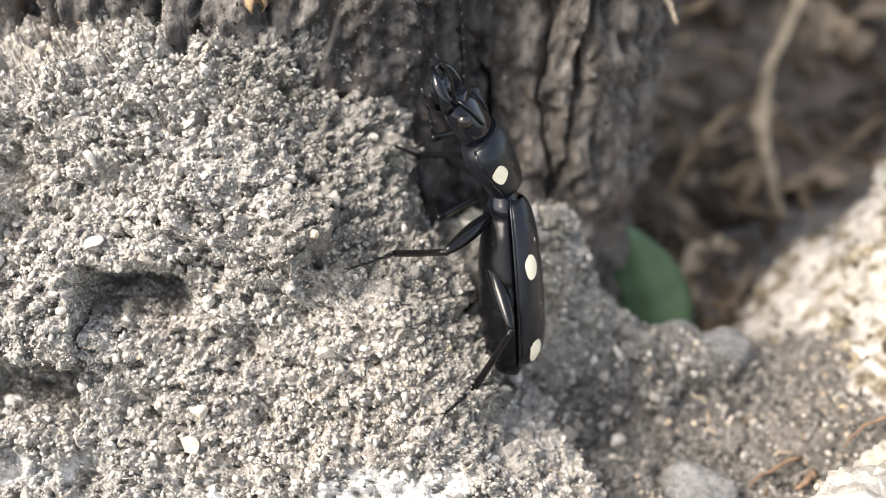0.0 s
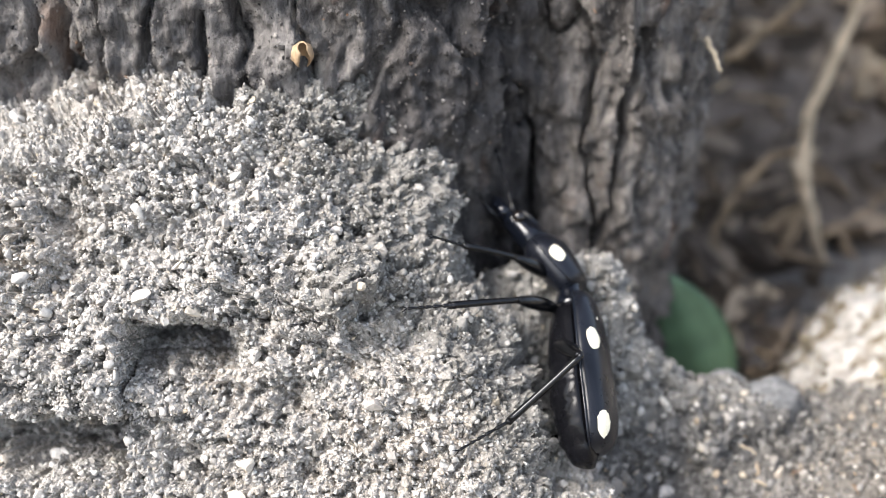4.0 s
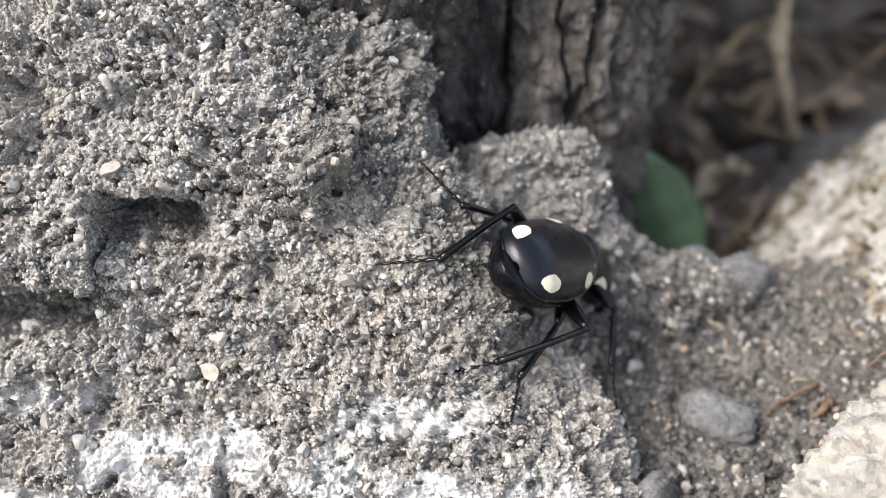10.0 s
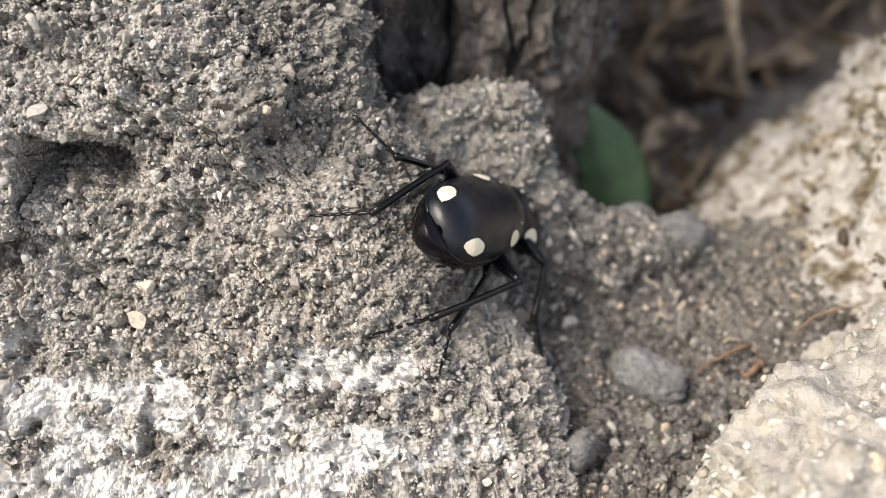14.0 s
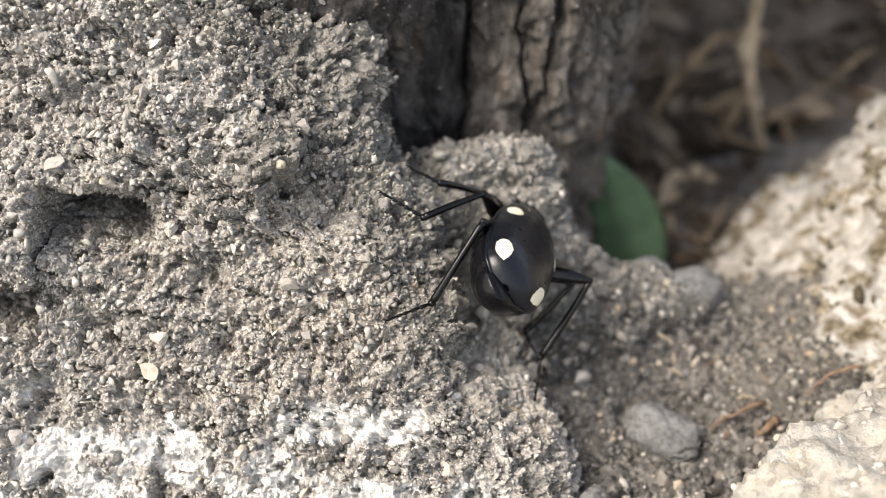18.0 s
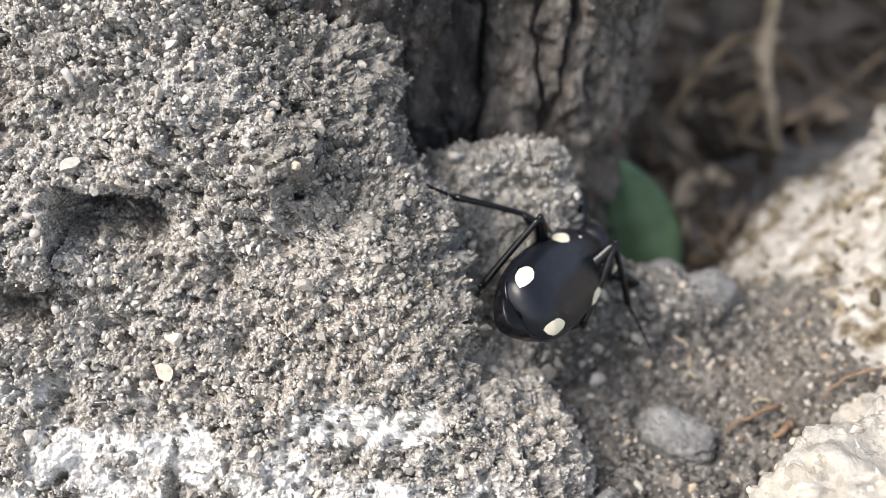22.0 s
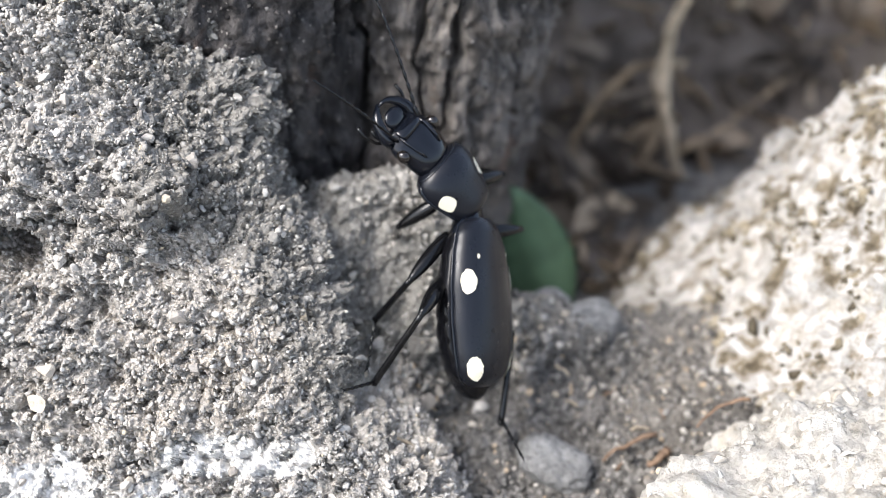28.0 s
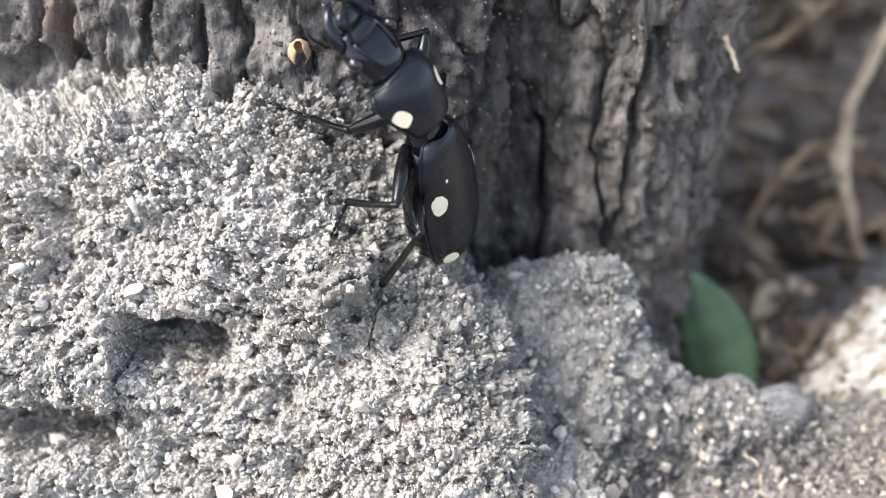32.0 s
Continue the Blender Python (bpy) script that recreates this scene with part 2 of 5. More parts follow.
LICHEN_CRUST = island_tint("lichen_crust", [(0.0, (0.07, 0.058, 0.04)), (0.5, (0.17, 0.145, 0.105)), (0.85, (0.28, 0.235, 0.165)), (1.0, (0.5, 0.475, 0.43))])
FLAKES = island_tint("bark_flakes", [(0.0, (0.03, 0.028, 0.028)), (0.45, (0.1, 0.092, 0.088)), (0.8, (0.2, 0.183, 0.168)), (0.97, (0.34, 0.312, 0.285)), (1.0, (0.26, 0.15, 0.09))])
LITTER = island_tint("litter", [(0.0, (0.06, 0.049, 0.04)), (0.4, (0.19, 0.153, 0.118)), (0.8, (0.4, 0.31, 0.22)), (1.0, (0.6, 0.47, 0.32))])
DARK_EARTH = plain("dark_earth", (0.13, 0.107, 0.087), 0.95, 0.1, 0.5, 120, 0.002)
OLD_ROOT = plain("brown_root", (0.3, 0.22, 0.14), 0.85, 0.2, 0.6, 130, 0.001)
ROOT = plain("pale_root", (0.54, 0.43, 0.3), 0.8, 0.2, 0.45, 160, 0.001)
HUSK = plain("brown_husk", (0.36, 0.25, 0.15), 0.6, 0.4, 0.5, 500)
LEAF = plain("green_leaf", (0.1, 0.165, 0.085), 0.5, 0.4, 0.3, 150)
STRAW = plain("dry_straw", (0.4, 0.33, 0.24), 0.8, 0.2, 0.3, 600)
RUST = plain("rusty_twig", (0.17, 0.112, 0.075), 0.8, 0.2, 0.4, 500)
SHELL = shell_material("black_elytra", (0.006, 0.007, 0.0105), 0.31, 0.08, 0.1, 0.06, 0.3)
BELLY = shell_material("dull_black_abdomen", (0.004, 0.004, 0.005), 0.22, 0.06, 0.06, 0.05, 0.16)
GLOSS = shell_material("glossy_black_cuticle", (0.004, 0.005, 0.008), 0.13, 0.2, 0.04, 0.03, 0.3)
LEGS = shell_material("black_leg", (0.004, 0.004, 0.0045), 0.18, 0.15, 0.05, 0.06, 0.25)
SPOT = plain("cream_spot", (0.78, 0.72, 0.55), 0.8, 0.2, 0.1, 3500, 0.0001)
EYE = material("dark_eye", 0.08, 0.6)[0]
EYE.node_tree.nodes["Principled BSDF"].inputs["Base Color"].default_value = (0.01, 0.008, 0.007, 1)


# ---- shape helpers ----
def hash3(i, j, k, s):
    h = (i.astype(np.int64) * 374761393 + j.astype(np.int64) * 668265263 + k.astype(np.int64) * 2147483647 + s * 1274126177) & 0xFFFFFFFF
    h = ((h ^ (h >> 13)) * 1274126177) & 0xFFFFFFFF
    return ((h ^ (h >> 16)) & 0xFFFFFF) / float(0xFFFFFF)


def value_noise(p, s=0):
    """Smooth noise of rows of points, about -1 to 1."""
    b = np.floor(p)
    f = p - b
    f = f * f * f * (f * (f * 6 - 15) + 10)
    b = b.astype(np.int64)
    out = 0
    for dx in (0, 1):
        for dy in (0, 1):
            for dz in (0, 1):
                w = np.where(dx, f[:, 0], 1 - f[:, 0]) * np.where(dy, f[:, 1], 1 - f[:, 1]) * np.where(dz, f[:, 2], 1 - f[:, 2])
                out = out + w * hash3(b[:, 0] + dx, b[:, 1] + dy, b[:, 2] + dz, s)
    return out * 2 - 1


def fractal(p, size, octaves=4, s=0, gain=0.5):
    out, amp, tot = 0, 1.0, 0
    q = p / size
    for o in range(octaves):
        out = out + amp * value_noise(q + 17.3 * o, s + o)
        tot += amp
        amp *= gain
        q = q * 2.03
    return out / tot


def lumps(p, size, s=0):
    """Rounded grains: 1 at the middle of each, falling to 0 between them."""
    q = p / size
    b = np.floor(q).astype(np.int64)
    d1 = np.full(len(q), 9.0)
    for dx in (-1, 0, 1):
        for dy in (-1, 0, 1):
            for dz in (-1, 0, 1):
                c = b + (dx, dy, dz)
                f = np.stack([hash3(c[:, 0], c[:, 1], c[:, 2], s + n) for n in (1, 2, 3)], 1)
                d1 = np.minimum(d1, ((c + f - q) ** 2).sum(1))
    return np.clip(1 - d1 / 0.7, 0, 1)


def sheet_mesh(name, grid, mat, smooth=True):
    """A mesh from a rows x columns x 3 array of points."""
    r, c, _ = grid.shape
    idx = np.arange(r * c).reshape(r, c)
    quads = np.stack([idx[:-1, :-1], idx[:-1, 1:], idx[1:, 1:], idx[1:, :-1]], -1).reshape(-1, 4)
    me = bpy.data.meshes.new(name)
    me.vertices.add(r * c)
    me.vertices.foreach_set("co", grid.reshape(-1).astype(np.float32))
    me.loops.add(quads.size)
    me.loops.foreach_set("vertex_index", quads.reshape(-1).astype(np.int32))
    me.polygons.add(len(quads))
    me.polygons.foreach_set("loop_start", np.arange(0, quads.size, 4, dtype=np.int32))
    me.polygons.foreach_set("use_smooth", np.full(len(quads), smooth))
    me.update(calc_edges=True)
    me.materials.append(mat)
    return me


def grid_normals(g):
    du = np.gradient(g, axis=1)
    dv = np.gradient(g, axis=0)
    n = np.cross(du, dv)
    return n / (np.linalg.norm(n, axis=2, keepdims=True) + 1e-12)


def part(name, bm, mat, parent=None, label=""):
    me = bpy.data.meshes.new(name)
    bm.to_mesh(me)
    bm.free()
    for f in me.polygons:
        f.use_smooth = True
    me.materials.append(mat)
    ob = new(name, me)
    ob.parent = parent
    if label:
        tagged(ob, label)
    return ob


def tube(bm, pts, radii, sides=8, closed=True):
    """A tapered round bar through the points."""
    pts = [Vector(p) for p in pts]
    rings = []
    for i, p in enumerate(pts):
        d = (pts[min(i + 1, len(pts) - 1)] - pts[max(i - 1, 0)]).normalized()
        a = d.cross(Vector((0.13, 0.31, 0.94)) if abs(d.z) < 0.9 else Vector((1, 0, 0))).normalized()
        b = d.cross(a)
        rings.append([bm.verts.new(p + radii[i] * (math.cos(w) * a + math.sin(w) * b)) for w in (2 * math.pi * k / sides for k in range(sides))])
    for r0, r1 in zip(rings, rings[1:]):
        for k in range(sides):
            bm.faces.new((r0[k], r0[(k + 1) % sides], r1[(k + 1) % sides], r1[k]))
    if closed:
        bm.faces.new(rings[0][::-1])
        bm.faces.new(rings[-1])
    return bm


def blob(bm, centre, radii, turn=None, sub=2):
    m = Matrix.Translation(centre) @ (turn or Matrix.Identity(4)) @ Matrix.Diagonal((*radii, 1))
    bmesh.ops.create_icosphere(bm, subdivisions=sub, radius=1, matrix=m)
    return bm


def chip_mesh(name, seed, mat, sub=1, rough=0.3):
    """A small angular stone of unit radius."""
    rnd = random.Random(seed)
    bm = bmesh.new()
    bmesh.ops.create_icosphere(bm, subdivisions=sub, radius=1)
    cuts = [(Vector((rnd.gauss(0, 1), rnd.gauss(0, 1), rnd.gauss(0, 1))).normalized(), rnd.uniform(0.3, 0.62)) for _ in range(9)]
    sx, sy, sz = rnd.uniform(0.75, 1.15), rnd.uniform(0.7, 1.1), rnd.uniform(0.55, 0.9)
    for v in bm.verts:
        c = v.co * rnd.uniform(1 - rough * 0.4, 1 + rough * 0.2)
        for n, d in cuts:
            k = c.dot(n)
            if k > d:
                c = c - n * (k - d) * 0.95
        v.co = Vector((c.x * sx, c.y * sy, c.z * sz))
    me = bpy.data.meshes.new(name)
    bm.to_mesh(me)
    bm.free()
    me.materials.append(mat)
    return me


def grain_field(name, places, sizes, mat, seed, base_sub=1, cuts=5):
    """Many small loose grains in one mesh; places: n x 3, sizes: n."""
    rng = np.random.RandomState(seed)
    bm = bmesh.new()
    bmesh.ops.create_icosphere(bm, subdivisions=base_sub, radius=1)
    bm.verts.ensure_lookup_table()
    bv = np.array([v.co[:] for v in bm.verts])
    bf = np.array([[v.index for v in f.verts] for f in bm.faces])
    bm.free()
    n = len(places)
    q = rng.normal(size=(n, 4))
    q /= np.linalg.norm(q, axis=1, keepdims=True)
    w, x, y, z = q.T
    rot = np.stack([1 - 2 * (y * y + z * z), 2 * (x * y - z * w), 2 * (x * z + y * w), 2 * (x * y + z * w), 1 - 2 * (x * x + z * z), 2 * (y * z - x * w),
                    2 * (x * z - y * w), 2 * (y * z + x * w), 1 - 2 * (x * x + y * y)], 1).reshape(n, 3, 3)
    shape = bv[None] * rng.uniform(0.8, 1.3, (n, len(bv), 1))
    for _ in range(cuts):
        plane = rng.normal(size=(n, 3))
        plane /= np.linalg.norm(plane, axis=1, keepdims=True)
        past = np.clip(np.einsum("nki,ni->nk", shape, plane) - rng.uniform(0.15, 0.6, (n, 1)), 0, None)
        shape = shape - past[:, :, None] * plane[:, None] * 0.95
    shape = shape * rng.uniform(0.6, 1.25, (n, 1, 3)) * np.asarray(sizes)[:, None, None]
    co = np.einsum("nij,nkj->nki", rot, shape) + np.asarray(places)[:, None]
    faces = (bf[None] + (np.arange(n) * len(bv))[:, None, None]).reshape(-1, 3)
    me = bpy.data.meshes.new(name)
    me.vertices.add(n * len(bv))
    me.vertices.foreach_set("co", co.reshape(-1).astype(np.float32))
    me.loops.add(faces.size)
    me.loops.foreach_set("vertex_index", faces.reshape(-1).astype(np.int32))
    me.polygons.add(len(faces))
    me.polygons.foreach_set("loop_start", np.arange(0, faces.size, 3, dtype=np.int32))
    me.update(calc_edges=True)
    me.materials.append(mat)
    return new(name, me)


# ---- soil mound ----
MZ = (-60.0, -45.0, -33.0, -27.0, -23.0, -20.0, -14.0, -5.5, -0.3, 6.5, 14.0, 20.5, 23.5, 26.0, 30.5, 37.0, 40.5, 43.5, 46.5)
MX = (33.0, 33.0, 28.5, 25.5, 18.5, 13.5, 10.0, 6.8, 4.0, -3.0, -6.6, -4.8, -5.6, -7.5, -11.5, -15.0, -19.5, -26.0, -33.0)
FZ = (-60.0, -40.0, -19.0, -8.0, 0.0, 9.0, 18.0, 26.0, 33.0, 42.0, 50.0)
FY = (-40.0, -27.0, -9.5, -3.0, 0.8, 5.6, 10.5, 15.0, 19.5, 26.0, 34.0)


def ease(x, a, b):
    t = np.clip((x - a) / (b - a), 0, 1)
    return t * t * (3 - 2 * t)


def mound_face(x, z):
    """How far back the mound's face lies, in metres."""
    y = np.interp(z * 1000, FZ, FY) / 1000
    # the top falls away to the left
    top = np.interp(x * 1000, (-120.0, -79.0, -64.0, -50.0, -33.0, -19.0, -6.0, 10.0), (28.0, 32.5, 35.5, 39.5, 45.0, 48.0, 48.0, 48.0)) / 1000
    over = np.clip(z - (top - 0.005), 0, 1)
    y = y + 1.2 * over + 90 * over ** 2
    return y


def hollows(p):
    """How deep the face is hollowed out, in metres; negative where a block stands proud."""
    x, z = p[:, 0], p[:, 2]
    x = x + 0.0012 * fractal(p, 0.004, 3, 301)
    z = z + 0.0030 * fractal(p, 0.0042, 3, 303, 0.6)
    # beneath and beside an overhanging block
    under = -0.0062 + 0.0135 * ease(x, -0.0552, -0.0540) - z
    deep = 0.016 * ease(under, 0.0, 0.0010) * (1 - ease(under, 0.002, 0.0105)) * (1 - ease(x, -0.0425, -0.0350)) * ease(x, -0.12, -0.085)
    deep = deep - 0.0040 * (1 - ease(x, -0.040, -0.028)) * (1 - ease(under, -0.0008, 0.0006)) * np.exp(-((z - 0.003) / 0.016) ** 2)
    # a ledge on the shaded flank with a dark step under it
    ledge = ease(x, -0.0275, -0.0255) * (1 - ease(x, -0.0172, -0.0158))
    deep = deep - 0.0042 * ledge * ease(z, 0.0072, 0.0084) * (1 - ease(z, 0.013, 0.020))
    deep = deep + 0.0045 * ease(x, -0.0215, -0.0180) * (1 - ease(x, -0.0100, -0.006)) * np.exp(-((z - 0.0042) / 0.0028) ** 2)
    deep = deep + 0.0045 * np.exp(-((x + 0.0285) / 0.004) ** 2 - ((z + 0.0035) / 0.0022) ** 2) + 0.0040 * np.exp(-((x + 0.0190) / 0.0035) ** 2 - ((z - 0.0005) / 0.0016) ** 2)
    deep = deep + 0.004 * np.exp(-((x + 0.0635) / 0.003) ** 2 - ((z - 0.0185) / 0.006) ** 2) + 0.004 * np.exp(-((x + 0.018) / 0.006) ** 2 - ((z - 0.024) / 0.006) ** 2)
    # loose pockets lower down
    deep = deep + 0.0045 * np.exp(-((x + 0.0540) / 0.0035) ** 2 - ((z + 0.0205) / 0.0025) ** 2) + 0.0030 * np.exp(-((x + 0.0300) / 0.005) ** 2 - ((z + 0.0215) / 0.002) ** 2)
    return deep


def make_mound():
    z = np.concatenate([np.arange(-0.058, -0.035, 0.0005), np.arange(-0.035, 0.052, 0.00023)])
    left = np.concatenate([np.linspace(-0.16, -0.078, 45)[:-1], np.linspace(-0.078, 0.0, 330)])
    cols = len(left) + 130 + 30
    g = np.zeros((len(z), cols, 3))
    s = fractal(np.stack([z * 0, z * 0, z], 1), 0.006, 3, 5)
    xe = np.interp(z * 1000, MZ, MX) / 1000 + 0.0009 * s
    for i, zz in enumerate(z):
        e = xe[i]
        rb = float(np.interp(zz, (-0.02, 0.0, 0.014, 0.030, 0.040), (0.011, 0.014, 0.019, 0.019, 0.014)))
        ra = float(np.interp(zz, (-0.02, 0.0, 0.010, 0.018, 0.04), (0.010, 0.015, 0.021, 0.030, 0.028)))
        a = -0.16 + (left + 0.16) / 0.16 * (e - ra + 0.16)
        ya = mound_face(a, zz)
        w = np.linspace(0, np.pi / 2, 130)
        xb = e - ra + ra * np.sin(w)
        yb = mound_face(np.full(130, e - ra), zz) + rb * (1 - np.cos(w))
        yc = np.linspace(yb[-1], yb[-1] + 0.045, 31)[1:]
        xc = e - (yc - yb[-1]) * 0.25
        g[i, :, 0] = np.concatenate([a, xb, xc])
        g[i, :, 1] = np.concatenate([ya, yb, yc])
        g[i, :, 2] = zz
    n = grid_normals(g)
    p = g.reshape(-1, 3)
    nn = n.reshape(-1, 3)
    white = chalkiness(p)
    clod = fractal(p, 0.010, 3, 13)
    pit = ease(fractal(p, 0.0065, 3, 19), 0.26, 0.46)
    hole = ease(fractal(p, 0.0022, 3, 29), 0.16, 0.34)
    crumbly = 0.45 + 0.55 * ease(fractal(p, 0.012, 3, 37), -0.2, 0.25)
    crevice = 1 - ease(np.abs(fractal(p, 0.0042, 3, 47)), 0.0, 0.10)
    crumbs = 0.0020 * lumps(p, 0.0040, 201) * crumbly + 0.0016 * lumps(p, 0.0021, 211) * crumbly + 0.0011 * lumps(p, 0.0010, 221)
    h = 0.0026 * fractal(p, 0.018, 4, 11) + 0.0026 * np.abs(clod) + 0.0012 * fractal(p, 0.0045, 4, 23, 0.65) - 0.0028 * pit - 0.0022 * hole + (crumbs - 0.0016 * crevice * crumbly) * (1 - 0.5 * white) + 0.0008 * fractal(p, 0.0007, 2, 41)
    h = h - h.mean() + 0.0003 - hollows(p)
    p = p + nn * h[:, None]
    return p.reshape(g.shape), n


def chalkiness(p):
    """Where a white mineral crust shows on the mound's foot, 0 to 1."""
    x, z = p[:, 0] * 1000, p[:, 2] * 1000
    n = fractal(p, 0.009, 4, 171)
    top = np.interp(x, (-70.0, -52.0, -32.0, -28.0, -20.0, -16.0, 5.0, 9.0, 20.0, 24.0, 28.0), (-19.0, -22.0, -23.0, -27.0, -26.5, -20.5, -20.5, -27.0, -31.0, -38.0, -60.0))
    return ease((top - z) * 0.05 + 3.3 * n + 0.2, 0.0, 0.45) * ease(top - z, -1.2, 0.4) * 0.97


def flank_darkness(p):
    """Where darker soil covers the flank beside the stump, 0 to 1, with ragged edges."""
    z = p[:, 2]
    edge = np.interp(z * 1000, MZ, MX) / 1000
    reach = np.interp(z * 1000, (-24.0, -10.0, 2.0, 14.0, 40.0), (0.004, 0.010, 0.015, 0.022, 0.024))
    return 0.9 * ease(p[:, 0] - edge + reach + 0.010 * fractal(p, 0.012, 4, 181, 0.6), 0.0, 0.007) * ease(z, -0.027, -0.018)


mound_grid, mound_n = make_mound()
mound = tagged(new("soil_mound", sheet_mesh("soil_mound", mound_grid, SOIL, False)), "steep mound of pale crumbly dry soil with a white crust at its foot", "soil mound", kind="structure")
mound.data.attributes.new("chalk", "FLOAT", "POINT").data.foreach_set("value", chalkiness(mound_grid.reshape(-1, 3)).astype(np.float32))
mound.data.attributes.new("dark_flank", "FLOAT", "POINT").data.foreach_set("value", flank_darkness(mound_grid.reshape(-1, 3)).astype(np.float32))


def ground_height(x, y):
    base = -0.0375 + 0.22 * np.clip(y, -0.03, 0.030) - 0.6 * np.clip(y - 0.034, 0, 0.03)
    base = base + 0.22 * np.clip(x - 0.056, 0, 0.05)
    base = base + np.clip(np.hypot(x, y - 0.05) - 0.25, 0, 1e9) * 0.02
    top = np.interp(x * 1000, (-12.0, -3.0, 9.0, 23.5, 26.5, 30.0, 37.5, 48.0, 58.0, 80.0), (-5.0, -1.4, 3.4, 3.8, -4.0, -11.0, -19.5, -22.5, -28.0, -40.0)) / 1000
    bank = top - (1.0 + 1.1 * ease(x, 0.008, 0.014) * (1 - ease(x, 0.034, 0.042))) * np.clip(0.026 - y, 0, 1) - 0.9 * np.clip(y - 0.031, 0, 1)
    k = 0.004
    d = np.clip(0.5 + 0.5 * (bank - base) / k, 0, 1)
    return base * (1 - d) + bank * d + k * d * (1 - d)


def bank_share(p):
    """1 on the bank of paler soil between mound and stump, 0 on the gully's floor."""
    return ease(p[:, 2] + 0.003 * fractal(p, 0.008, 3, 191), -0.027, -0.017) * ease(p[:, 1], 0.004, 0.014) * (1 - ease(p[:, 1], 0.045, 0.06)) * (1 - ease(p[:, 0], 0.045, 0.06))


def make_ground():
    def axis(lo, hi, step, reach):
        mid = np.arange(lo, hi, step)
        far = step * 1.12 ** np.arange(1, 200)
        out = np.cumsum(far)
        out = out[out < reach]
        return np.concatenate([lo - out[::-1], mid, mid[-1] + out])
    xs, ys = axis(-0.012, 0.075, 0.00036, 60.0), axis(-0.035, 0.06, 0.0004, 60.0)
    gx, gy = np.meshgrid(xs, ys)
    g = np.stack([gx, gy, ground_height(gx, gy)], -1)
    n = grid_normals(g)
    p, nn = g.reshape(-1, 3), n.reshape(-1, 3)
    near = np.exp(-np.clip(np.hypot(p[:, 0], p[:, 1]) - 0.2, 0, None) * 4)
    h = 0.003 * fractal(p, 0.02, 4, 51) + 0.0012 * fractal(p, 0.005, 3, 57) + 0.0016 * (lumps(p, 0.0048, 65) - 0.4) + 0.0013 * (lumps(p, 0.0024, 61) - 0.4) - 0.0018 * ease(fractal(p, 0.005, 3, 67), 0.2, 0.4) + 0.0005 * (lumps(p, 0.0011, 71) - 0.4)
    p = p + nn * (h * near)[:, None]
    return p.reshape(g.shape), n


ground_grid, ground_n = make_ground()
ground = tagged(new("ground", sheet_mesh("ground", ground_grid, GULLY, False)), "brown crumbly soil with grit and small stones", "ground", kind="structure")
ground.data.attributes.new("bank", "FLOAT", "POINT").data.foreach_set("value", bank_share(ground_grid.reshape(-1, 3)).astype(np.float32))


# ---- stump ----
def make_stump():
    z = np.concatenate([np.arange(-0.06, 0.06, 0.00055), 0.06 + np.cumsum(0.0006 * 1.08 ** np.arange(44))])
    w = np.concatenate([np.linspace(-math.pi * 0.98, -0.1, 70)[:-1], np.linspace(-0.1, 2.15, 430), np.linspace(2.15, math.pi * 1.02, 40)[1:]])
    # w runs from the right edge (0) over the front (pi/2) to the left
    W, Z = np.meshgrid(w, z)
    half = 0.0812 + 0.00013 * Z / 0.001 * np.where(Z > 0.0, 1, 0.55)
    half = np.minimum(half, 0.096)
    cs, sn = np.cos(W), np.sin(W)
    x = -0.040 + half * np.sign(cs) * np.abs(cs) ** 0.82
    y = 0.086 - 0.057 * np.sign(sn) * np.abs(sn) ** 0.82
    # a deep flute beside the outer lobe
    y = y + (0.011 * np.exp(-((x - 0.006 - 0.12 * Z) / 0.010) ** 2) - 0.003 * np.exp(-((x - 0.030 - 0.08 * Z) / 0.006) ** 2)) * (sn > 0)
    g = np.stack([x, y, Z], -1)
    n = grid_normals(g)
    flip = np.sign((n[..., 0] * (x + 0.04) + n[..., 1] * (y - 0.083)).mean())
    n = n * flip
    p, nn = g.reshape(-1, 3), n.reshape(-1, 3)
    warp = np.stack([fractal(p, 0.016, 3, 88), fractal(p, 0.016, 3, 98), 0 * p[:, 0]], 1) * 0.0035
    tall = (p + warp) * (1, 1, 0.16)
    ridge = 1 - 2 * np.abs(fractal(tall, 0.0075, 3, 81))
    crack = ease(np.abs(fractal((p + warp) * (1, 1, 0.10), 0.0078, 2, 84)), 0.0, 0.09)
    scale = fractal((p + warp) * (1, 1, 0.45), 0.0042, 4, 82, 0.6)
    h = 0.0024 * fractal(p, 0.022, 3, 85) + 0.0022 * ridge + 0.0044 * (crack - 1) + 0.0026 * scale + 0.0017 * lumps((p + warp) * (1, 1, 0.55), 0.0036, 231) + 0.0009 * lumps(p * (1, 1, 0.7), 0.0017, 241) + 0.0014 * fractal(p * (1, 1, 0.6), 0.0018, 3, 87, 0.65)
    p = p + nn * h[:, None]
    g = p.reshape(g.shape)
    # weathered top, slightly hollow
    middle = np.array([-0.04, 0.083, 0.0])
    caps = []
    for k, sink in ((0.93, -0.002), (0.7, 0.003), (0.35, 0.006), (0.01, 0.007)):
        row = (g[-1] - middle) * (k, k, 1) + middle
        row[:, 2] = g[-1, :, 2] - sink
        caps.append(row)
    g = np.concatenate([g, np.array(caps)])
    return g[:, ::-1] if flip < 0 else g


stump_grid = make_stump()
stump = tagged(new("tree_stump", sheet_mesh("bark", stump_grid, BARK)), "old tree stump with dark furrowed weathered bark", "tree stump")


